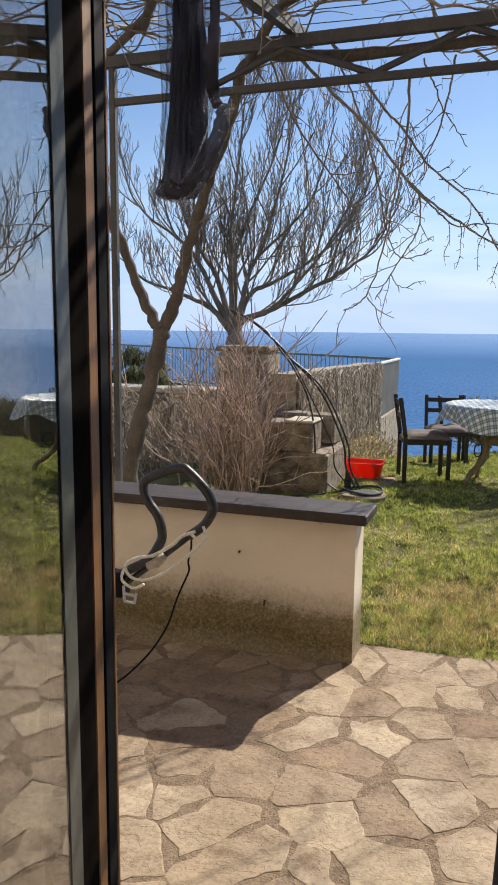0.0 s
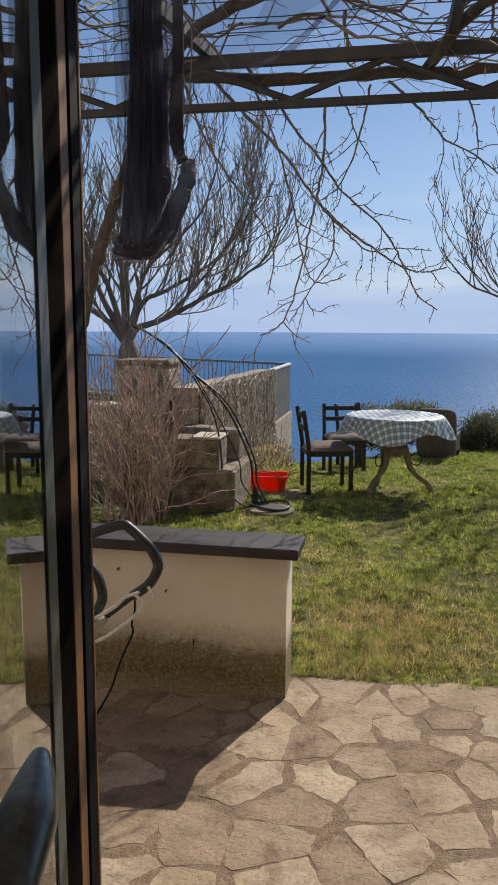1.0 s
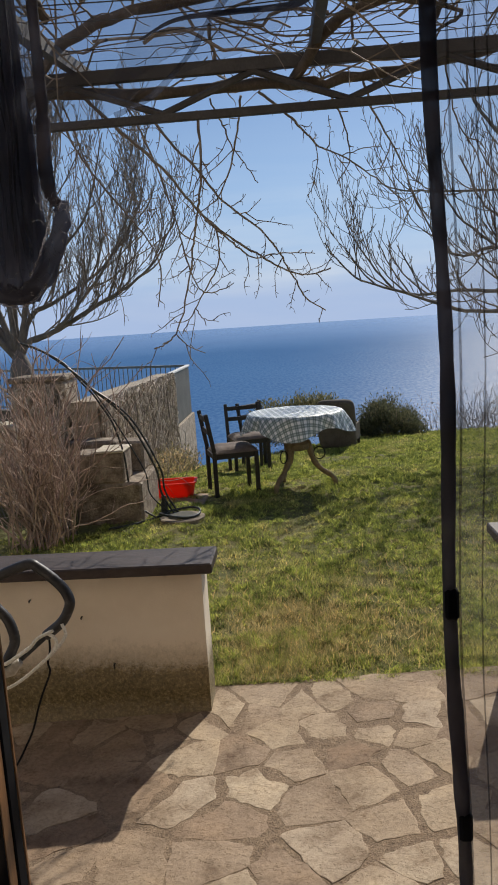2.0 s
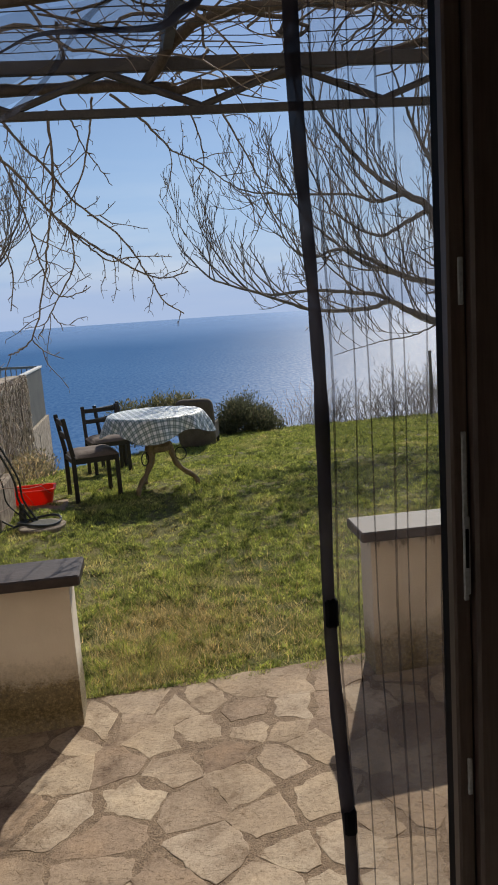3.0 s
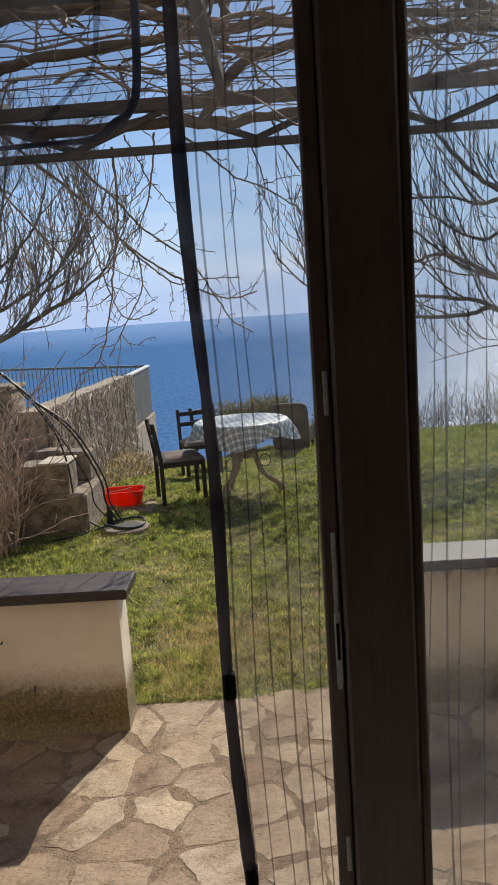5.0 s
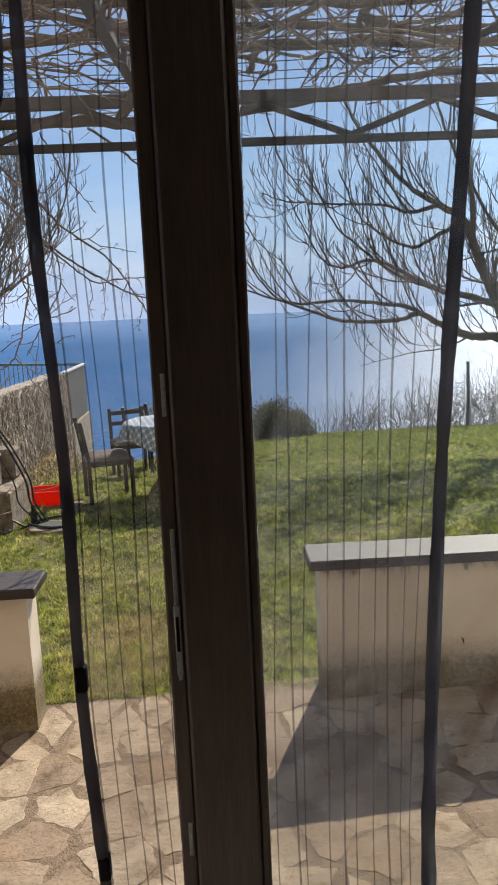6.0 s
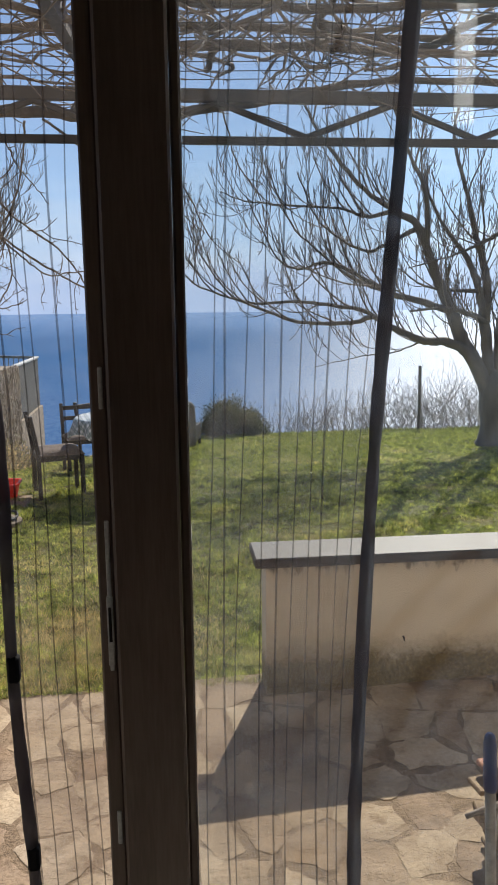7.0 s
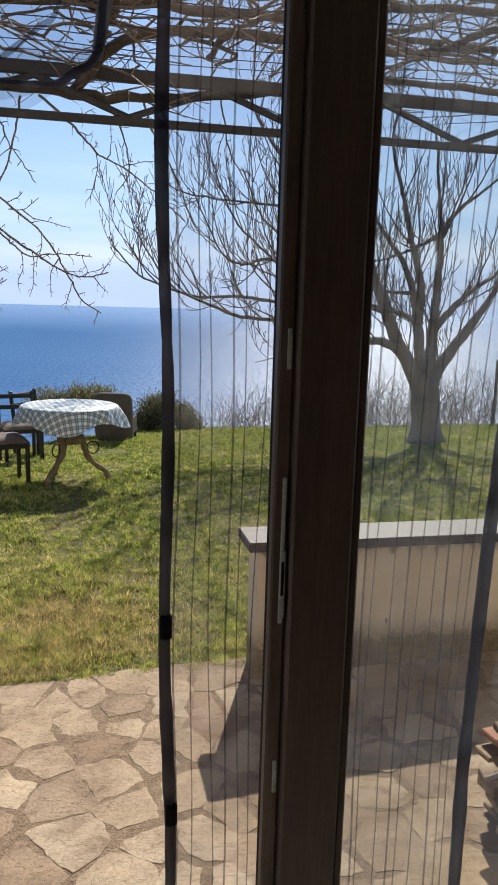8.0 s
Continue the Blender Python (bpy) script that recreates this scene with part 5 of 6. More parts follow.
def build_pergola():
    d = thing("pergola", "dark steel truss pergola overgrown with bare vines", "pergola", (0, 0, 0))
    x0, x1 = -1.52, 5.0
    part("upper_chord", Geo().box((x0 - 0.10, TRUSS_Y - 0.015, 2.632), (x1, TRUSS_Y + 0.015, 2.686), 0.004), M_PERG, d)
    part("lower_chord", Geo().box((x0, TRUSS_Y - 0.013, LOW_Z - 0.017), (x1, TRUSS_Y + 0.013, LOW_Z + 0.017), 0.003), M_PERG, d)
    for k in range(-2, 8):
        n = NODE0 + BAY * k
        for a, b in ((n, n + BAY / 2), (n, n - BAY / 2)):
            if min(a, b) < x0 or max(a, b) > x1:
                continue
            part("brace", Geo().tube([(a, TRUSS_Y, LOW_Z + 0.016), (b, TRUSS_Y, 2.634)], 0.0145, 6), M_PERG, d)
    for x in (-1.50, 4.9):
        part("post", Geo().box((x - 0.016, TRUSS_Y - 0.016, lawn_z(x, TRUSS_Y) - 0.05), (x + 0.016, TRUSS_Y + 0.016, 2.6315), 0.004), M_PERG, d)
    for k in (0, 1, 4, 5):
        x = -0.61 + 1.01 * k
        slope = -0.235 / -1.88
        g = Geo()
        v = []
        for y in (0.192, TRUSS_Y + 0.30):
            zc = 2.6865 + slope * (y - TRUSS_Y)
            v += [(x - 0.019, y, zc), (x + 0.019, y, zc), (x + 0.019, y, zc + 0.055), (x - 0.019, y, zc + 0.055)]
        g.add(v, [(3, 2, 1, 0), (4, 5, 6, 7), (0, 1, 5, 4), (1, 2, 6, 5), (2, 3, 7, 6), (3, 0, 4, 7)])
        part("rafter", g, M_PERG, d)
    part("purlin", Geo().box((-2.0, 0.575, 2.375), (x1, 0.625, 2.463), 0.005), M_PERG, d)
    for k in range(9):
        y = 0.80 + 0.22 * k
        z = 2.6865 + 0.125 * (y - TRUSS_Y) + 0.058
        pts = [(x0 - 0.1 + (x1 - x0) * i / 14, y, z - 0.012 * (i % 2)) for i in range(15)]
        part("wire", Geo().tube(pts, 0.0022, 4), M_WIRE, d)


def side_twigs(rng, g, pts, r, length, every, lift, spread=0.9, sides=3, depth=0):
    """Short shoots from a branch, alternating from side to side."""
    gap = 0.0
    for i in range(1, len(pts) - 1):
        gap += (pts[i] - pts[i - 1]).length
        if gap < every * rng.uniform(0.6, 1.4):
            continue
        gap = 0.0
        along = (pts[i + 1] - pts[i]).normalized()
        out = along.orthogonal().normalized()
        out.rotate(Matrix.Rotation(rng.uniform(0, 6.28), 3, along))
        d = (along * 0.8 + spread * out + Vector((0, 0, lift))).normalized()
        ln = length * rng.uniform(0.4, 1.3) * (1 - 0.4 * i / len(pts))
        tw = wander(rng, pts[i], d, ln, max(0.03, ln / 5), 0.10, (0, 0, 1), 0.05 * lift)
        g.tube(tw, taper(len(tw), r, r * 0.35), sides, False)
        if depth:
            side_twigs(rng, g, tw, r * 0.6, length * 0.45, every * 0.55, lift, spread, 3, depth - 1)


def spur_shoots(rng, g, pts, r, level):
    """Knotted side shoots, left and right in turn, with short threads that hang from them."""
    gap, turn = 0.0, 1
    for i in range(2, len(pts) - 1):
        gap += (pts[i] - pts[i - 1]).length
        if gap < (0.055 if level else 0.032) * rng.uniform(0.6, 1.5):
            continue
        gap, turn = 0.0, -turn
        along = (pts[i + 1] - pts[i]).normalized()
        out = turn * Vector((-along.z, 0.45 * rng.gauss(0, 1), along.x)).normalized()
        ln = rng.choice((0.025, 0.035, 0.05, 0.12, 0.19, 0.27)) if level else rng.choice((0.015, 0.025, 0.04))
        tw = wander(rng, pts[i], ((1.25 if ln > 0.08 else 0.75) * along + out + Vector((0, 0, 0.1))).normalized(), ln, max(0.011, ln / 7), 0.16, (0, 0, -1), 0.02)
        g.tube(tw, [q * rng.uniform(0.8, 1.3) for q in taper(len(tw), r, 0.62 * r)], 4, False)
        if level and ln > 0.08:
            spur_shoots(rng, g, tw, 0.72 * r, level - 1)
        if rng.random() < 0.6:
            g.tube(wander(rng, tw[-1], (rng.gauss(0, 0.3), rng.gauss(0, 0.3), -1), rng.uniform(0.012, 0.045), 0.01, 0.12, (0, 0, -1), 0.05), 0.0011, 3, False)


def build_vine():
    rng = random.Random(21)
    d = thing("grape_vine", "bare old vine with gnarled limbs climbing over the pergola", "vine", (-1.80, 3.2, lawn_z(-1.8, 3.2)))
    off = Vector(d.location)

    def limb(ctrl, r0, r1, name="limb", steps=7, mat=None):
        pts = curve_points([Vector(c) - off for c in ctrl], steps)
        pts = [p + 0.005 * Vector((rng.gauss(0, 1), rng.gauss(0, 1), rng.gauss(0, 1))) * min(1.0, r0 / 0.03) for p in pts]
        rad = [r * rng.uniform(0.86, 1.18) for r in taper(len(pts), r0, r1)]
        part(name, Geo().tube(pts, rad, 9), mat or M_VINE, d, smooth=True)
        return pts

    limb([(-1.80, 3.2, -0.03), (-1.83, 3.2, 0.5), (-1.75, 3.2, 0.85), (-1.66, 3.2, 1.15), (-1.60, 3.2, 1.40)], 0.054, 0.046, "trunk")
    limb([(-1.60, 3.2, 1.38), (-1.72, 3.2, 1.56), (-1.82, 3.15, 1.85), (-1.88, 3.0, 2.2), (-1.78, 2.7, 2.62), (-1.2, 2.3, 2.78)], 0.032, 0.02)
    main = limb([(-1.60, 3.2, 1.38), (-1.50, 3.2, 1.60), (-1.43, 3.18, 1.84), (-1.28, 3.1, 2.15), (-1.05, 2.9, 2.50), (-0.86, 2.66, 2.66), (-0.4, 2.56, 2.60), (0.1, 2.55, 2.60), (0.45, 2.52, 2.58), (1.0, 2.56, 2.64), (1.7, 2.5, 2.74), (2.6, 2.5, 2.72)], 0.040, 0.014)
    limbs = [main]
    for ctrl in ([(-0.9, 2.7, 2.66), (-0.5, 2.2, 2.74), (0.1, 1.9, 2.72), (0.8, 1.75, 2.70), (1.6, 1.9, 2.72), (2.6, 1.7, 2.70)],
                 [(-1.3, 2.4, 2.76), (-0.8, 1.7, 2.68), (-0.2, 1.35, 2.63), (0.5, 1.25, 2.60), (1.2, 1.35, 2.62), (2.0, 1.1, 2.58)],
                 [(0.3, 2.55, 2.60), (0.55, 2.2, 2.74), (1.1, 2.15, 2.76), (1.9, 2.25, 2.78), (2.9, 2.1, 2.76)],
                 [(-0.2, 1.4, 2.64), (0.15, 1.0, 2.58), (0.8, 0.85, 2.57), (1.5, 0.95, 2.57)]):
        limbs.append(limb(ctrl, 0.023, 0.010))
    for k in range(9):
        x, y = -1.3 + 0.42 * k + rng.uniform(-0.1, 0.1), rng.uniform(1.0, 2.5)
        ctrl, swing = [(x, y, 2.76 + 0.125 * (y - TRUSS_Y))], (1 if y < 1.7 else -1)
        for _ in range(5):
            x, y = x + rng.uniform(-0.05, 0.30), min(2.7, max(0.6, y + swing * rng.uniform(0.15, 0.45)))
            ctrl.append((x, y, 2.75 + 0.125 * (y - TRUSS_Y) + rng.uniform(0.0, 0.09)))
        limbs.append(limb(ctrl, rng.uniform(0.010, 0.017), 0.006))
    # canes lying criss-cross over the wires
    g = Geo()
    for k in range(155):
        x, y = rng.uniform(-1.6, 3.4), rng.uniform(0.75, 2.75)
        z = 2.74 + 0.125 * (y - TRUSS_Y) + rng.uniform(0.0, 0.10)
        a = rng.uniform(0, 2 * math.pi)
        pts = wander(rng, Vector((x, y, z)) - off, (math.cos(a), math.sin(a), rng.uniform(-0.1, 0.75)), rng.uniform(0.7, 2.2), 0.06, 0.15, (0, 0, -1), 0.030)
        floor_z = [2.715 + 0.125 * (p.y + off.y - TRUSS_Y) - off.z for p in pts]
        pts = [Vector((p.x, p.y, max(p.z, f))) for p, f in zip(pts, floor_z)]
        r = rng.choice((0.0035, 0.0042, 0.0055, 0.0068, 0.0085))
        g.tube(pts, taper(len(pts), r, 0.45 * r), 5, False)
        side_twigs(rng, g, pts, 0.45 * r, 0.26, 0.13, 0.35)
    for pts in limbs:
        side_twigs(rng, g, pts, 0.006, 0.55, 0.14, 0.35, depth=1)
    part("cane", g, M_SHOOT, d, "tangle of bare canes", kind="stuff")
    # long shoots that droop in front of the lawn
    for ctrl, r in (([(-0.11, 2.62, 2.54), (-0.12, 2.66, 2.30), (-0.14, 2.70, 2.18), (-0.17, 2.74, 2.07), (-0.20, 2.78, 1.95), (-0.22, 2.83, 1.87), (-0.31, 2.87, 1.60), (-0.39, 2.91, 1.53), (-0.45, 2.95, 1.51)], 0.0075),
                    ([(-0.45, 2.55, 2.66), (-0.35, 2.62, 2.56), (-0.25, 2.80, 2.43), (-0.17, 2.89, 2.35), (-0.06, 3.06, 2.21), (0.11, 3.24, 2.08), (0.21, 3.33, 1.94), (0.28, 3.42, 1.81), (0.34, 3.51, 1.71), (0.44, 3.60, 1.65)], 0.0085),
                    ([(-0.62, 2.60, 2.64), (-0.50, 2.68, 2.52), (-0.33, 2.86, 2.36), (-0.26, 2.96, 2.27), (-0.18, 3.07, 2.16), (-0.05, 3.18, 2.05), (0.10, 3.28, 1.95), (0.24, 3.39, 1.87), (0.35, 3.49, 1.85), (0.48, 3.60, 1.88)], 0.0095),
                    ([(0.08, 2.62, 2.58), (0.05, 2.72, 2.46), (0.0, 2.81, 2.32), (-0.07, 2.90, 2.21), (-0.17, 3.0, 2.16)], 0.006),
                    ([(-0.06, 2.62, 2.58), (-0.01, 2.70, 2.48), (0.02, 2.78, 2.40), (0.07, 2.87, 2.34), (0.12, 2.95, 2.27)], 0.005),
                    ([(0.16, 2.62, 2.59), (0.28, 2.76, 2.52), (0.36, 2.89, 2.46), (0.44, 3.03, 2.42), (0.56, 3.16, 2.39), (0.72, 3.30, 2.30), (0.90, 3.40, 2.17)], 0.007),
                    ([(-0.42, 2.60, 2.58), (-0.36, 2.66, 2.44), (-0.30, 2.76, 2.23), (-0.26, 2.81, 2.06), (-0.24, 2.90, 1.90), (-0.20, 2.99, 1.79), (-0.14, 3.04, 1.77), (-0.04, 3.10, 1.81)], 0.006),
                    ([(-0.17, 3.0, 2.15), (-0.11, 3.03, 2.08), (-0.10, 3.07, 1.96), (-0.14, 3.10, 1.86), (-0.26, 3.17, 1.69), (-0.34, 3.20, 1.57)], 0.006),
                    ([(-0.32, 2.90, 1.57), (-0.28, 2.98, 1.51), (-0.20, 3.0, 1.47)], 0.004),
                    ([(-0.25, 3.15, 1.70), (-0.22, 3.18, 1.645), (-0.14, 3.20, 1.62)], 0.004),
                    ([(-0.16, 3.04, 2.13), (-0.03, 3.09, 2.01), (0.06, 3.18, 1.94), (0.17, 3.27, 1.955), (0.28, 3.36, 1.96), (0.39, 3.45, 1.96)], 0.006),
                    ([(-0.02, 3.12, 2.16), (0.05, 3.20, 2.17), (0.12, 3.20, 2.23)], 0.004),
                    ([(0.60, 2.6, 2.62), (0.65, 2.7, 2.5), (0.79, 2.9, 2.33), (0.9, 3.1, 2.14), (1.08, 3.3, 2.0)], 0.006),
                    ([(-0.75, 2.6, 2.64), (-0.68, 2.8, 2.40), (-0.52, 3.0, 2.15), (-0.42, 3.15, 1.95), (-0.46, 3.25, 1.72)], 0.007),
                    ([(0.42, 2.6, 2.64), (0.52, 2.75, 2.48), (0.56, 2.9, 2.34), (0.50, 3.0, 2.24)], 0.005),
                    ([(0.95, 2.6, 2.64), (1.02, 2.75, 2.45), (1.15, 2.9, 2.30), (1.20, 3.0, 2.12)], 0.005),
                    ([(-0.70, 2.6, 2.60), (-0.62, 2.7, 2.30), (-0.60, 2.8, 2.02), (-0.66, 2.9, 1.80)], 0.005)):
        pts = [p - off for p in curve_points(ctrl, 6)]
        pts = [p + 0.0022 * Vector((rng.gauss(0, 1), rng.gauss(0, 1), rng.gauss(0, 1))) for p in pts]
        g = Geo().tube(pts, [q * rng.uniform(0.9, 1.15) for q in taper(len(pts), 0.85 * r, 0.42 * r)], 6)
        spur_shoots(rng, g, pts, 0.0030, 1)
        part("shoot", g, M_SHOOT, d, "thin drooping shoot")


# ---- trees ----
def grow_branches(rng, g, pts, r0, r1, every, length, lift, spread, levels, thin, start=2):
    """Long shoots from a limb that sweep out and arch upwards, with shoots of their own."""
    gap, n = 0.0, len(pts)
    for i in range(start, n - 1):
        gap += (pts[i] - pts[i - 1]).length
        if gap < every * rng.uniform(0.6, 1.4):
            continue
        gap = 0.0
        along = (pts[i + 1] - pts[i]).normalized()
        out = along.orthogonal().normalized()
        out.rotate(Matrix.Rotation(rng.uniform(0, 6.28), 3, along))
        if out.z < 0 and rng.random() < 0.6:
            out = -out
        droop = rng.random() < 0.13
        d = (along + spread * rng.uniform(0.6, 1.3) * out + Vector((0, 0, -0.5 if droop else lift * rng.uniform(0.1, 1.0)))).normalized()
        t = i / n
        ln = length * (1 - 0.35 * t) * rng.uniform(0.45, 1.35) * (0.7 if droop else 1.0)
        r = max(thin, min(0.6 * (r0 + (r1 - r0) * t), 0.012 * ln + 0.5 * thin))
        tw = wander(rng, pts[i], d, ln, max(0.04, ln / (5 if levels == 0 else 10)), 0.075 if levels else 0.09, (0, 0, 1), (0.10 if droop else 0.085) * (1 if levels else 1.4))
        g.tube(tw, taper(len(tw), r, max(0.75 * thin, 0.4 * r)), 5 if r > 0.010 else 3, False)
        if levels:
            grow_branches(rng, g, tw, r, 0.4 * r, every * 0.80, length * 0.46, lift, spread, levels - 1, thin, 2)


def build_tree(name, label, base, trunk, r_base, r_top, limbs, seed, every, length, lift, spread, levels, thin):
    rng = random.Random(seed)
    d = thing(name, label, "tree", base, group="bare trees")
    off = Vector(base)
    pts = [p - off for p in curve_points(trunk, 6)]
    rad = [r * (1 + 0.45 * max(0.0, 1 - i / 7)) * rng.uniform(0.95, 1.05) for i, r in enumerate(taper(len(pts), r_base, r_top))]
    for i, k in enumerate((0.15, 0.5, 0.74, 0.88, 0.96)):
        rad[-1 - i] *= k
    part("trunk", Geo().tube(pts, rad, 14), M_BARK, d, smooth=True)
    g = Geo()
    for ctrl, r0, r1 in limbs:
        lp = [p - off for p in curve_points(ctrl, 7)]
        lp = [p + 0.005 * Vector((rng.gauss(0, 1), rng.gauss(0, 1), rng.gauss(0, 1))) * (i > 2) for i, p in enumerate(lp)]
        rad = [q * rng.uniform(0.95, 1.05) for q in taper(len(lp), r0 ** 0.6, r1 ** 0.6)]
        part("limb", Geo().tube(lp, [q ** (1 / 0.6) for q in rad], 9), M_BARK, d, smooth=True)
        grow_branches(rng, g, lp, r0, r1, every, length, lift, spread, levels, thin, max(2, int(0.17 * len(lp))))
    part("crown", g, M_TWIG, d, "fine bare twigs", kind="stuff")
    return d


def build_trees():
    lx, ly = -3.72, 10.0
    left = [
        ([(lx, ly, 1.30), (-3.56, 10.0, 1.50), (-3.09, 9.93, 1.66), (-2.37, 9.79, 2.00), (-1.96, 9.71, 2.19), (-1.56, 9.64, 2.51), (-1.2, 9.55, 3.1)], 0.062, 0.007),
        ([(lx, ly, 1.32), (-3.50, 10.07, 1.87), (-3.16, 10.14, 2.05), (-2.43, 10.29, 2.52), (-1.89, 10.43, 3.31), (-1.72, 10.5, 4.0)], 0.048, 0.007),
        ([(lx, ly, 1.34), (-3.47, 9.88, 2.11), (-3.26, 9.77, 2.42), (-2.48, 9.53, 3.06), (-2.06, 9.3, 4.1)], 0.048, 0.007),
        ([(lx, ly, 1.36), (-3.77, 10.12, 2.21), (-3.74, 10.24, 2.72), (-3.28, 10.48, 3.96), (-3.06, 10.6, 4.85)], 0.052, 0.008),
        ([(lx - 0.03, ly, 1.36), (-3.77, 9.92, 2.36), (-3.72, 9.84, 2.84), (-3.53, 9.68, 3.97), (-3.42, 9.6, 4.8)], 0.048, 0.008),
        ([(lx - 0.04, ly, 1.34), (-4.05, 10.08, 2.13), (-4.36, 10.17, 2.56), (-4.81, 10.33, 3.45), (-4.9, 10.5, 4.9)], 0.055, 0.008),
        ([(lx - 0.05, ly, 1.30), (-4.08, 9.93, 1.66), (-4.52, 9.87, 1.87), (-5.3, 9.73, 2.22), (-5.69, 9.6, 3.05)], 0.058, 0.008),
        ([(lx - 0.05, ly, 1.32), (-4.32, 10.07, 2.30), (-4.63, 10.13, 2.65), (-5.56, 10.27, 3.39), (-5.95, 10.4, 4.73)], 0.05, 0.008),
        ([(-3.1, 9.93, 1.66), (-2.7, 9.6, 1.95), (-2.2, 9.3, 2.4), (-1.8, 9.1, 3.0), (-1.55, 9.0, 3.7)], 0.03, 0.006),
        ([(-3.3, 9.8, 2.38), (-3.0, 9.6, 3.0), (-2.75, 9.4, 3.7), (-2.6, 9.2, 4.5)], 0.03, 0.006),
        ([(-4.34, 10.1, 2.3), (-4.3, 9.8, 3.0), (-4.2, 9.6, 3.8), (-4.15, 9.5, 4.7)], 0.03, 0.006),
    ]
    build_tree("tree", "bare many-branched tree rising behind the railing", (lx, ly, -1.6), [(lx + 0.08, ly, -1.6), (lx + 0.05, ly, -0.3), (lx + 0.02, ly, 0.8), (lx, ly, 1.45)], 0.19, 0.165, left, 12, 0.08, 1.1, 0.34, 0.8, 2, 0.0048)
    rx, ry = 5.12, 9.0
    gz = lawn_z(rx, ry)
    right = [
        ([(5.02, 9.0, 0.45), (4.94, 9.0, 0.68), (4.65, 8.92, 1.11), (4.32, 8.84, 1.26), (4.01, 8.76, 1.28), (3.60, 8.68, 1.44), (3.28, 8.6, 1.60), (2.98, 8.57, 1.53), (2.31, 8.5, 1.56), (1.61, 8.43, 1.80), (1.00, 8.37, 2.04), (0.65, 8.3, 2.44)], 0.088, 0.007),
        ([(3.30, 8.6, 1.60), (3.08, 8.64, 1.70), (2.37, 8.71, 1.80), (1.59, 8.79, 1.83), (1.14, 8.86, 2.36), (0.95, 8.9, 2.71)], 0.034, 0.006),
        ([(3.98, 8.78, 1.28), (3.65, 8.8, 1.15), (3.16, 8.7, 1.10), (2.50, 8.5, 0.99)], 0.013, 0.004),
        ([(5.04, 9.0, 0.45), (4.92, 9.0, 0.75), (4.58, 8.98, 1.35), (4.39, 8.96, 1.73), (4.15, 8.93, 2.24), (3.94, 8.91, 2.74), (3.61, 8.89, 2.94), (3.15, 8.87, 3.24), (2.61, 8.82, 3.86), (2.39, 8.8, 4.24)], 0.120, 0.014),
        ([(4.40, 8.9, 1.66), (3.94, 8.84, 1.80), (3.53, 8.78, 1.90), (3.06, 8.71, 2.15), (2.67, 8.65, 2.28), (2.30, 8.59, 2.20), (2.01, 8.53, 2.37), (1.65, 8.4, 3.04)], 0.050, 0.007),
        ([(3.53, 8.8, 1.92), (3.17, 8.89, 2.05), (2.82, 8.93, 2.28), (2.27, 9.01, 2.81), (1.96, 9.1, 3.59)], 0.034, 0.007),
        ([(3.97, 8.95, 2.74), (3.63, 8.93, 2.59), (3.24, 8.87, 2.44), (2.61, 8.73, 2.77), (2.29, 8.6, 3.35)], 0.036, 0.007),
        ([(3.61, 8.9, 2.94), (3.25, 8.96, 2.87), (2.89, 9.02, 2.98), (1.80, 9.14, 3.07), (1.4, 9.2, 3.2)], 0.034, 0.006),
        ([(4.05, 8.92, 2.45), (3.95, 8.7, 3.1), (3.6, 8.5, 3.7), (3.3, 8.4, 4.4)], 0.045, 0.009),
        ([(5.08, 9.0, 0.45), (4.99, 9.0, 0.94), (4.92, 9.02, 1.57), (4.80, 9.04, 2.03), (4.62, 9.06, 2.41), (4.34, 9.1, 2.77), (4.0, 9.2, 3.5)], 0.098, 0.014),
        ([(4.94, 9.03, 1.5), (4.94, 9.07, 2.11), (4.79, 9.1, 2.64), (4.66, 9.12, 3.16), (4.47, 9.18, 3.89), (4.55, 9.2, 4.4)], 0.068, 0.012),
        ([(5.12, 9.0, 0.45), (5.14, 9.0, 0.95), (5.17, 9.03, 1.58), (5.21, 9.07, 2.04), (5.23, 9.1, 2.74), (5.18, 9.13, 3.19), (5.08, 9.17, 4.1)], 0.105, 0.014),
        ([(5.21, 9.05, 2.70), (5.38, 9.01, 3.02), (5.72, 8.97, 3.31), (6.36, 8.9, 3.81)], 0.045, 0.010),
        ([(5.21, 9.05, 2.74), (4.86, 8.99, 2.56), (4.47, 8.93, 2.40), (3.79, 8.8, 2.22)], 0.036, 0.008),
        ([(5.14, 9.0, 0.45), (5.27, 9.0, 0.87), (5.66, 8.98, 1.43), (5.88, 8.96, 1.75), (6.15, 8.94, 2.13), (7.05, 8.9, 3.10)], 0.115, 0.016),
        ([(5.18, 9.0, 1.45), (5.50, 9.06, 1.78), (5.86, 9.12, 2.06), (6.24, 9.18, 2.35), (6.89, 9.3, 3.68)], 0.060, 0.012),
        ([(4.95, 9.0, 1.50), (4.58, 8.9, 1.65), (4.21, 8.8, 1.70), (3.78, 8.7, 1.67)], 0.045, 0.012),
        ([(4.80, 9.0, 1.92), (4.33, 8.93, 1.94), (3.98, 8.87, 2.01), (3.63, 8.8, 2.22)], 0.030, 0.008),
    ]
    build_tree("tree", "bare spreading tree with a thick trunk on the lawn", (rx, ry, gz - 0.03), [(rx + 0.04, ry, gz - 0.05), (rx + 0.02, ry, gz + 0.25), (rx - 0.02, ry, gz + 0.65), (rx - 0.04, ry, 0.90)], 0.215, 0.20, right, 44, 0.115, 1.0, 0.36, 0.75, 2, 0.0048)


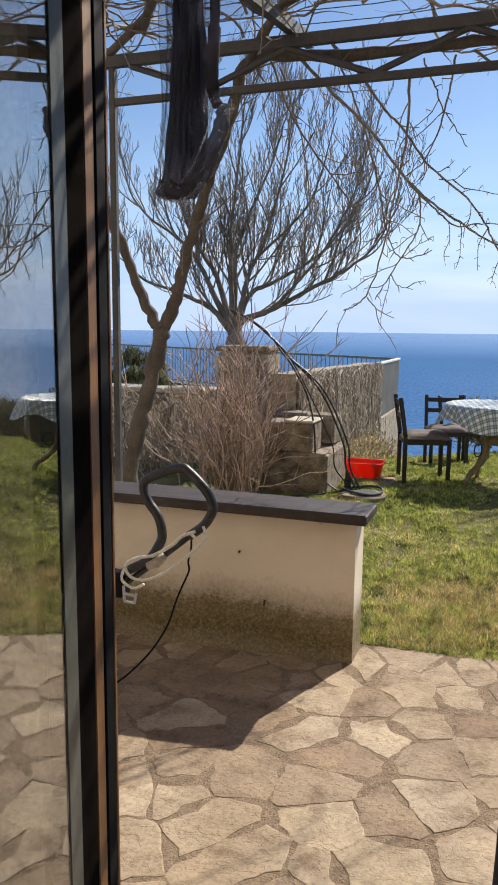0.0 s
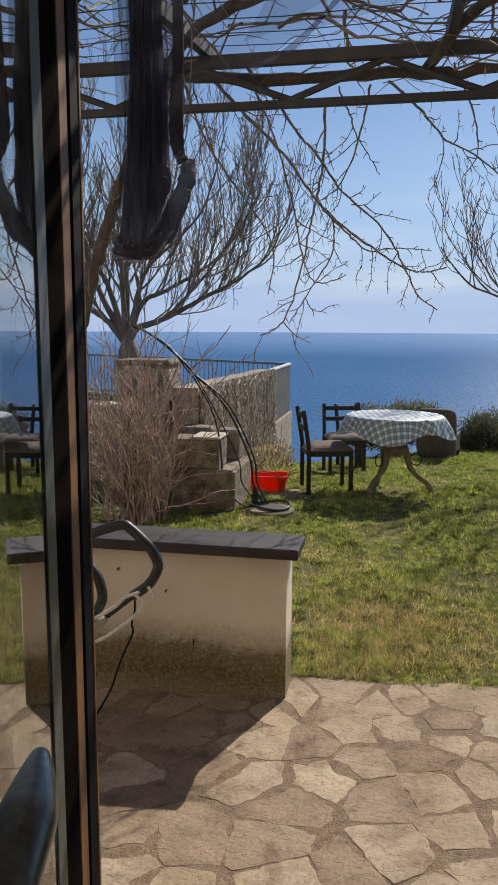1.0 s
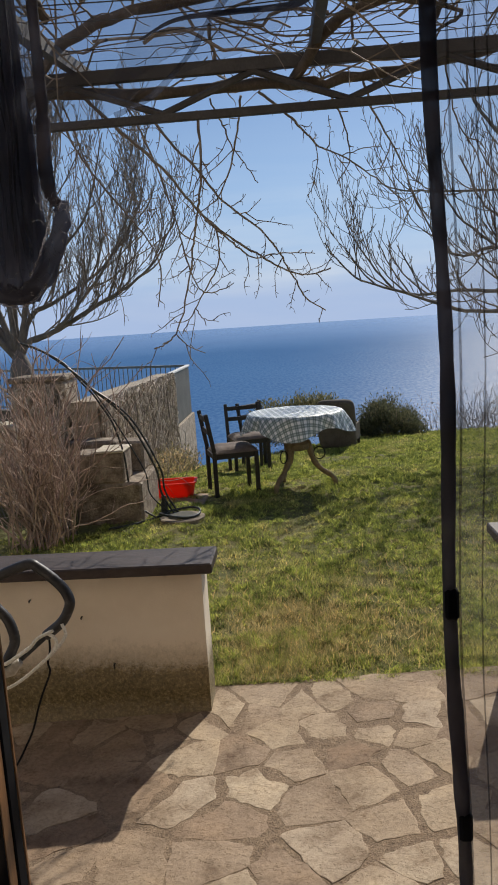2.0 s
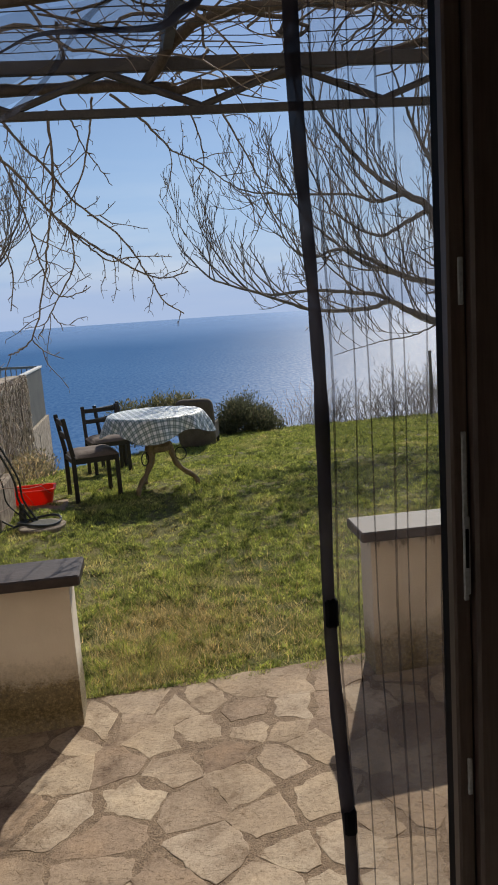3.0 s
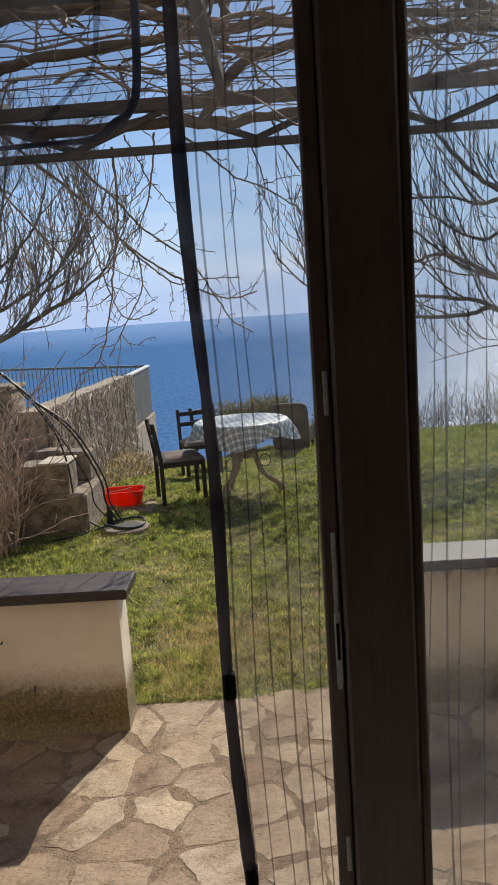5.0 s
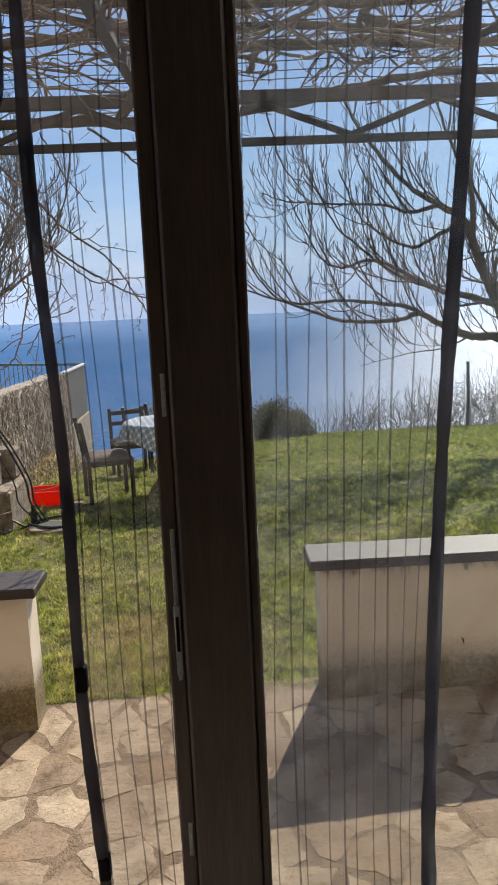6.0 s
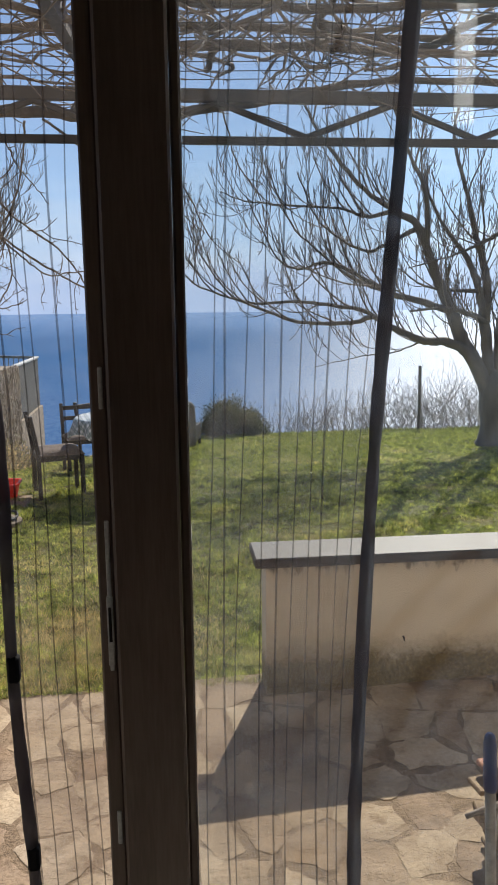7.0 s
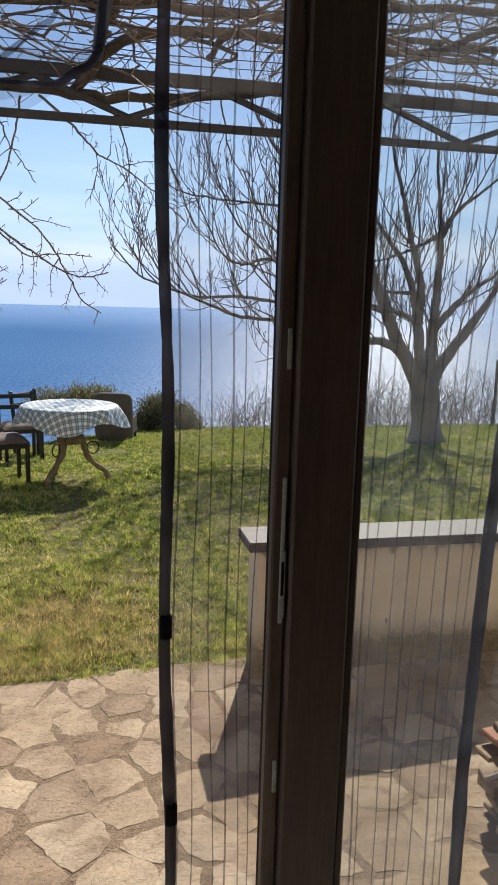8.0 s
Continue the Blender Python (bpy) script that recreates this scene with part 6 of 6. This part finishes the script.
# ---- shrubs ----
def build_canes(name, label, centre, count, height, spread, fan_out, material, seed, depth_spread=0.5, single=12, stout=1.0, sparse=False):
    rng = random.Random(seed)
    d = thing(name, label, "shrub", centre, group="bare shrubs")
    g = Geo()
    for k in range(count):
        p = Vector((rng.gauss(0, spread), rng.gauss(0, spread * depth_spread), -0.03))
        dr = Vector((fan_out * rng.gauss(0, 1), fan_out * 0.7 * rng.gauss(0, 1), 1.0))
        ln = height * rng.uniform(0.4, 1.15)
        pts = wander(rng, p, dr, ln, 0.07, 0.16 if sparse else 0.22, (0, 0, 1), 0.04)
        r = rng.uniform(0.0045, 0.0095) * stout
        whole = Geo().tube(pts, taper(len(pts), r, 0.4 * r), 5, False) if k < single else g.tube(pts, taper(len(pts), r, 0.4 * r), 4, False)
        side_twigs(rng, g, pts, 0.5 * r, (0.26 if sparse else 0.34) * height, 0.20, 0.3 if sparse else 0.25, 0.9 if sparse else 0.7, 3, 0 if sparse else 1)
        if k < single:
            part("branch", whole, material, d)
    part("twig", g, material, d, kind="stuff")
    return d


def leaf_cloud(rng, centre, radii, count, size, lump):
    """Small upright leaves in clumps over an uneven mound."""
    g = Geo()
    clumps = []
    for _ in range(lump):
        a, e = rng.uniform(0, 6.28), math.acos(rng.uniform(-0.1, 1))
        s = rng.uniform(0.55, 1.0)
        clumps.append(Vector((radii[0] * s * math.cos(a) * math.sin(e), radii[1] * s * math.sin(a) * math.sin(e), radii[2] * s * math.cos(e))))
    for _ in range(count):
        c = rng.choice(clumps)
        p = Vector(centre) + c + Vector((rng.gauss(0, 0.085), rng.gauss(0, 0.085), rng.gauss(0.02, 0.07)))
        up = (c.normalized() * 0.7 + Vector((rng.gauss(0, 0.5), rng.gauss(0, 0.5), 0.8))).normalized()
        side = up.orthogonal().normalized()
        side.rotate(Matrix.Rotation(rng.uniform(0, 6.28), 3, up))
        ln, w = size * rng.uniform(0.6, 1.5), size * rng.uniform(0.10, 0.2)
        g.add([p - side * w, p + up * ln * 0.5 + side * w * 1.2, p + up * ln, p + up * ln * 0.5 - side * w * 1.2], [(0, 1, 2, 3)])
    return g


def build_shrubs():
    rng = random.Random(9)
    x, y = 1.70, 11.75
    d = thing("evergreen_bush", "dark rounded evergreen bush at the edge of the lawn", "bush", (x, y, lawn_z(x, y)))
    part("foliage", leaf_cloud(rng, (0, 0, 0.10), (0.56, 0.40, 0.46), 16000, 0.042, 60), M_LEAF, d, kind="stuff")
    g = Geo()
    for _ in range(30):
        pts = wander(rng, (rng.gauss(0, 0.06), rng.gauss(0, 0.05), -0.05), (rng.gauss(0, 0.7), rng.gauss(0, 0.6), 1), rng.uniform(0.4, 0.7), 0.08, 0.1, (0, 0, 1), 0.03)
        g.tube(pts, taper(len(pts), 0.014, 0.004), 5, False)
    part("stem", g, M_TWIG, d, kind="stuff")
    for k, (cx, rr) in enumerate(((-0.20, 0.34), (0.22, 0.30), (0.58, 0.30))):
        yy = 11.0
        d = thing("scrub_bush", "low yellowish scrub on the brow of the slope", "bush", (cx, yy, lawn_z(cx, yy) - 0.1), group="low scrub")
        part("foliage", leaf_cloud(rng, (0, 0, 0.40), (rr, 0.25, 0.46), 7000, 0.050, 50), M_SCRUB, d, kind="stuff")
    d = thing("evergreen_bush", "dark green bush behind the railing", "bush", (-7.65, 14.0, -1.4))
    part("foliage", leaf_cloud(rng, (0, 0, 1.1), (0.75, 0.6, 1.35), 3800, 0.13, 50), M_LEAF, d, kind="stuff")

    x, y = -1.50, 8.6
    d = thing("leaf_litter", "low mound of dry leaves and weeds along the reed wall", "weeds", (x, y, lawn_z(x, y) - 0.03))
    part("foliage", leaf_cloud(rng, (0, 0, 0.0), (0.32, 1.7, 0.16), 5200, 0.055, 130), M_LITTER, d, kind="stuff")
    build_canes("dry_shrub", "dead dark stalks leaning at the end of the reed wall", (-1.72, 10.6, lawn_z(-1.7, 9.6) - 0.25), 26, 0.75, 0.10, 0.30, M_BARK, 71, 2.0, 8, 1.3, True)
    build_canes("dry_shrub", "leafless shrub of reddish dry stems before the reed wall", (-1.76, 4.85, lawn_z(-1.76, 4.85)), 130, 1.62, 0.095, 0.18, M_CANE, 51, 1.4, 110, 1.0, True)
    build_canes("dry_shrub", "leafless shrub of reddish dry stems before the stone wall", (-2.05, 5.2, lawn_z(-2.05, 5.2)), 16, 1.1, 0.14, 0.30, M_CANE, 52, 0.6, 16, 0.8, True)
    build_canes("dry_shrub", "thin dry weeds before the stone wall", (-2.9, 5.6, lawn_z(-2.9, 5.6)), 60, 0.8, 0.45, 0.22, M_PALE, 53)
    build_canes("dry_shrub", "dry weeds at the foot of the reed wall", (-1.55, 8.3, lawn_z(-1.5, 8.3)), 130, 0.36, 0.20, 0.5, M_PALE, 54, 3.0)
    for k, (x, y, h) in enumerate(((2.75, 12.15, 0.75), (3.35, 12.3, 0.95), (3.9, 12.2, 0.95), (4.5, 12.4, 1.15), (5.0, 12.3, 1.25), (5.55, 12.5, 1.40), (6.1, 12.4, 1.45), (6.7, 12.5, 1.50), (7.3, 12.4, 1.5), (8.0, 12.6, 1.5), (8.8, 12.5, 1.5))):
        build_canes("dry_shrub", "thicket of pale leafless twigs above the sea", (x, y, lawn_z(x, y) - 0.02), 80, h, 0.26, 0.36, M_PALE, 60 + k, 0.5, 12, 0.55)


# ---- walls and railing at the side of the garden ----
def reeds(rng, along, top, base, count, out):
    """Upright reeds against a wall face; along(t) gives the foot, out the way off the wall."""
    g = Geo()
    for _ in range(count):
        t = rng.random()
        p, b, h = Vector(along(t)), base(t), top(t) * 1.0
        lo = rng.uniform(b - 0.05, h - 0.05)
        hi = min(h + rng.uniform(-0.06, 0.02), lo + rng.uniform(0.08, 0.42))
        if hi - lo < 0.05:
            continue
        r = rng.uniform(0.004, 0.012)
        lean = rng.gauss(0, 0.10)
        o = Vector(out) * rng.uniform(0.005, 0.05)
        side = Vector((-out[1], out[0], 0))
        pts = [p + o + side * lean * (k / 3 - 0.3) + Vector((0, 0, lo + (hi - lo) * k / 3)) + 0.012 * Vector((rng.gauss(0, 1), rng.gauss(0, 1), 0)) for k in range(4)]
        g.tube(pts, [r, r * 1.1, r * 0.9, r * 0.6], 5)
    return g


def build_side_walls():
    rng = random.Random(17)
    d = thing("reed_wall", "garden wall covered with weathered reeds running to the sea", "garden wall", (0, 0, 0))
    g = Geo()
    n = 14
    for i in range(n + 1):
        y = 6.30 + (12.40 - 6.30) * i / n
        z = 0.95 + (0.79 - 0.95) * i / n + 0.02 * noise.noise((y, 0, 0))
        x = -1.67 - 0.25 * i / n
        g.v += [(x, y, -4.0), (x, y, z), (x - 0.26, y, z), (x - 0.26, y, -4.0)]
    g.f = [(4 * i + k, 4 * i + k + 1, 4 * i + k + 5, 4 * i + k + 4) for i in range(n) for k in range(3)] + [(3, 2, 1, 0), (4 * n, 4 * n + 1, 4 * n + 2, 4 * n + 3)]
    part("core", g, M_RUBBLE, d)
    part("reed_cladding", reeds(rng, lambda t: (-1.67 - 0.25 * t, 6.35 + 6.0 * t, 0), lambda t: 0.95 - 0.16 * t, lambda t: lawn_z(-1.8, min(9.4, 6.35 + 6.0 * t)) - 0.1, 5200, (1, 0, 0)), M_REED, d, kind="stuff")
    d = thing("stone_wall", "rubble stone wall with pale coping behind dry shrubs", "garden wall", (0, 0, 0))
    part("core", Geo().box((-6.4, 6.35, -3.0), (-2.165, 6.62, 0.70), 0.02), M_RUBBLE, d)
    for k in range(9):
        a = -6.42 + 0.472 * k
        part("coping_stone", Geo().box((a, 6.29 + 0.02 * rng.random(), 0.70), (a + 0.462, 6.68, 0.752 + 0.02 * rng.random()), 0.014), M_COPE, d)
    part("reed_cladding", reeds(rng, lambda t: (-6.2 + 3.95 * t, 6.35, 0), lambda t: 0.70, lambda t: -0.1, 3600, (0, -1, 0)), M_DRYREED, d, kind="stuff")
    d = thing("wall_pillar", "square rubble pillar at the corner of the reed wall", "pillar", (0, 0, 0))
    part("shaft", Geo().box((-2.49, 6.27, -0.2), (-1.955, 6.70, 1.16), 0.03), M_RUBBLE, d)
    part("reed_cladding", reeds(rng, lambda t: (-2.47 + 0.50 * t, 6.27, 0), lambda t: 1.14, lambda t: -0.1, 420, (0, -1, 0)), M_REED, d, kind="stuff")
    part("cap", Geo().box((-2.51, 6.25, 1.1605), (-1.935, 6.72, 1.215), 0.02), M_CONC, d)
    d = thing("garden_steps", "weathered concrete garden steps beside the dry shrub", "steps", (0, 0, 0))
    part("step", Geo().box((-1.66, 5.30, -0.15), (-1.09, 6.05, 0.345), 0.022), M_CONC, d)
    part("step", Geo().box((-1.66, 5.303, 0.3455), (-1.225, 5.62, 0.600), 0.012), M_CONC, d)
    part("slab", Geo().box((-1.47, 5.29, 0.6005), (-1.215, 5.63, 0.622), 0.008), M_COPE, d, "pale worn top slab")
    part("step", Geo().box((-1.37, 5.78, 0.3455), (-1.15, 6.04, 0.62), 0.022), M_CONC, d)
    part("step", Geo().box((-1.93, 6.02, -0.15), (-1.452, 6.28, 0.60), 0.025), M_CONC, d)

    d = thing("sheet_fence", "grey solid sheet fence panel at the end of the reed wall", "fence", (0, 0, 0))
    part("panel", Geo().box((-2.06, 12.8, -0.25), (-2.02, 15.2, 0.725), 0.004), M_GREY, d)
    part("top_rail", Geo().box((-2.08, 12.79, 0.7255), (-2.00, 15.24, 0.765), 0.006), M_WHITE, d, "pale top rail")
    part("plinth", Geo().box((-2.16, 12.41, -4.0), (-1.97, 15.24, -0.2505), 0.01), M_RUBBLE, d)
    d = thing("railing", "grey metal railing with upright bars above the sea", "railing", (0, 0, 0))
    a, b = Vector((-2.09, 15.22, -0.035)), Vector((-12.57, 21.2, -0.035))
    w = (b - a).normalized()
    s = Vector((-w.y, w.x, 0))

    def bar(p, q, h0, h1, t):
        v = [p - s * t + Vector((0, 0, h0)), q - s * t + Vector((0, 0, h0)), q + s * t + Vector((0, 0, h0)), p + s * t + Vector((0, 0, h0))]
        return Geo().add(v + [x + Vector((0, 0, h1 - h0)) for x in v], [(3, 2, 1, 0), (4, 5, 6, 7), (0, 1, 5, 4), (1, 2, 6, 5), (2, 3, 7, 6), (3, 0, 4, 7)])

    part("hand_rail", bar(a, b, 0.75, 0.80, 0.03), M_RAIL, d)
    part("bottom_rail", bar(a, b, -0.16, -0.125, 0.02), M_RAIL, d)
    part("plinth", bar(a, b, -5.0, -0.22, 0.12), M_CONC, d)
    ln = (b - a).length
    n = int(ln / 0.135)
    shared = mesh_of("bar", Geo().box((-0.009, -0.009, -0.22), (0.009, 0.009, 0.7495), 0.002), M_RAIL)
    for k in range(1, n):
        ob = new("bar", shared)
        ob.location, ob.parent = a + w * (k * ln / n), d
    for x, y, h in ((5.05, 12.0, 0.80), (7.9, 11.9, 0.9)):
        solid("fence_post", Geo().tube([(0, 0, -0.2), (0.01, 0, 0.5), (0.0, 0.01, h + 0.35)], [0.035, 0.032, 0.028], 8), M_BARK, "weathered wooden fence post in the thicket", "post", "fence posts", at=(x, y, lawn_z(x, y)))


build_pergola()
build_vine()
build_trees()
build_shrubs()
build_side_walls()


# ---- flagstones ----
SEEDS = [(0.02, 2.06), (0.29, 1.93), (0.46, 2.01), (0.21, 2.12), (0.33, 2.16), (0.49, 2.23), (0.7, 2.21), (0.06, 2.22), (-0.13, 2.1), (0.12, 1.9), (0.37, 1.74), (0.66, 1.82), (0.7, 1.95), (0.56, 1.62), (0.7, 1.71),
         (-0.03, 1.78), (-0.23, 1.78), (0.16, 1.69), (0.04, 1.58), (-0.2, 1.52), (-0.07, 1.38), (0.25, 1.48), (0.48, 1.37), (-0.09, 1.22), (0.26, 1.23), (0.14, 1.13), (0.65, 1.4), (0.54, 1.13), (-0.35, 1.2), (-0.56, 1.2),
         (1.39, 1.41), (1.34, 1.26), (1.5, 1.29), (1.65, 1.4), (1.07, 1.36), (0.93, 1.27), (1.12, 1.15), (1.45, 1.06), (1.26, 1.04), (0.81, 1.23), (0.9, 2.2), (0.82, 1.93)]


def clip(poly, px, py, nx, ny):
    """The part of a polygon on the side of the line through p that n points away from."""
    out = []
    for (ax, ay), (bx, by) in zip(poly, poly[1:] + poly[:1]):
        da, db = (ax - px) * nx + (ay - py) * ny, (bx - px) * nx + (by - py) * ny
        if da <= 0:
            out.append((ax, ay))
        if da * db < 0:
            t = da / (da - db)
            out.append((ax + t * (bx - ax), ay + t * (by - ay)))
    return out


def build_terrace():
    rng = random.Random(77)
    bed = Geo()
    n = 30
    for i in range(n + 1):
        x = -4.6 + 10.2 * i / n
        bed.v += [(x, 0.241, terrace_z(x)), (x, 2.345, terrace_z(x) + 0.002), (x, 2.345, terrace_z(x) - 0.2), (x, 0.241, terrace_z(x) - 0.2)]
    bed.f = [(4 * i, 4 * i + 4, 4 * i + 5, 4 * i + 1) for i in range(n)] + [(4 * i + 1, 4 * i + 5, 4 * i + 6, 4 * i + 2) for i in range(n)]
    d = thing("terrace", "terrace of irregular beige flagstones in sandy mortar", "terrace", (0, 0, 0), kind="structure")
    part("mortar_bed", bed, M_MORTAR, d)
    seeds = list(SEEDS)
    tries = 0
    while tries < 6000 and len(seeds) < 290:
        tries += 1
        p = (rng.uniform(-2.6, 3.6), rng.uniform(0.30, 2.30))
        if min(math.hypot(p[0] - q[0], p[1] - q[1]) for q in seeds) > rng.choice((0.12, 0.17, 0.23, 0.27)):
            seeds.append(p)
    weight = [rng.uniform(-0.006, 0.006) if i >= len(SEEDS) else rng.uniform(-0.002, 0.002) for i in range(len(seeds))]
    for k, (sx, sy) in enumerate(seeds):
        poly = [(max(sx - 0.5, -2.9), 0.25), (min(sx + 0.5, 3.9), 0.25), (min(sx + 0.5, 3.9), 2.335), (max(sx - 0.5, -2.9), 2.335)]
        for w_q, (qx, qy) in zip(weight, seeds):
            dist = math.hypot(qx - sx, qy - sy)
            if 0 < dist < 0.8:
                nx, ny = (qx - sx) / dist, (qy - sy) / dist
                g = 0.5 * dist + (weight[k] - w_q) / (2 * dist) - max(0.0015, 0.0085 + 0.015 * noise.noise((2.2 * (sx + qx), 2.2 * (sy + qy), 2.0)))
                turn = 0.20 * noise.noise((5 * (sx + qx), 5 * (sy + qy), 7.0))
                px, py = sx + nx * g, sy + ny * g
                nx, ny = nx * math.cos(turn) - ny * math.sin(turn), nx * math.sin(turn) + ny * math.cos(turn)
                poly = clip(poly, px, py, nx, ny)
        if len(poly) < 3:
            continue
        ring = []
        for (ax, ay), (bx, by) in zip(poly, poly[1:] + poly[:1]):
            m = max(1, int(math.hypot(bx - ax, by - ay) / 0.028))
            for i in range(m):
                t = i / m
                x, y = ax + t * (bx - ax), ay + t * (by - ay)
                w = 0.034 * noise.noise((x * 7, y * 7, 0.7)) + 0.014 * noise.noise((x * 37, y * 37, 4.0)) + 0.006 * noise.noise((x * 90, y * 90, 2.0))
                dx, dy = x - sx, y - sy
                r = math.hypot(dx, dy) or 1.0
                ring.append((dx * (1 + w / r), dy * (1 + w / r)))
        m = len(ring)
        tx, ty, up = rng.gauss(0.04, 0.003), rng.gauss(0, 0.003), rng.uniform(0.0008, 0.0026)
        verts = []
        for scale, z in ((1.0, -0.006), (1.0, up * 0.55), (0.965, up)):
            for x, y in ring:
                lift = tx * x + ty * y + (0.0015 * noise.noise(((sx + x) * 14, (sy + y) * 14, 9.0)) if z > 0 else 0)
                verts.append((x * scale, y * scale, z + lift))
        verts.append((0, 0, up + 0.001))
        faces = [(r * m + i, r * m + (i + 1) % m, (r + 1) * m + (i + 1) % m, (r + 1) * m + i) for r in range(2) for i in range(m)]
        faces += [(2 * m + i, 2 * m + (i + 1) % m, 3 * m) for i in range(m)]
        ob = part("flagstone", Geo().add(verts, faces), M_STONE, d)
        ob.location = (sx, sy, terrace_z(sx) + 0.001)


build_terrace()
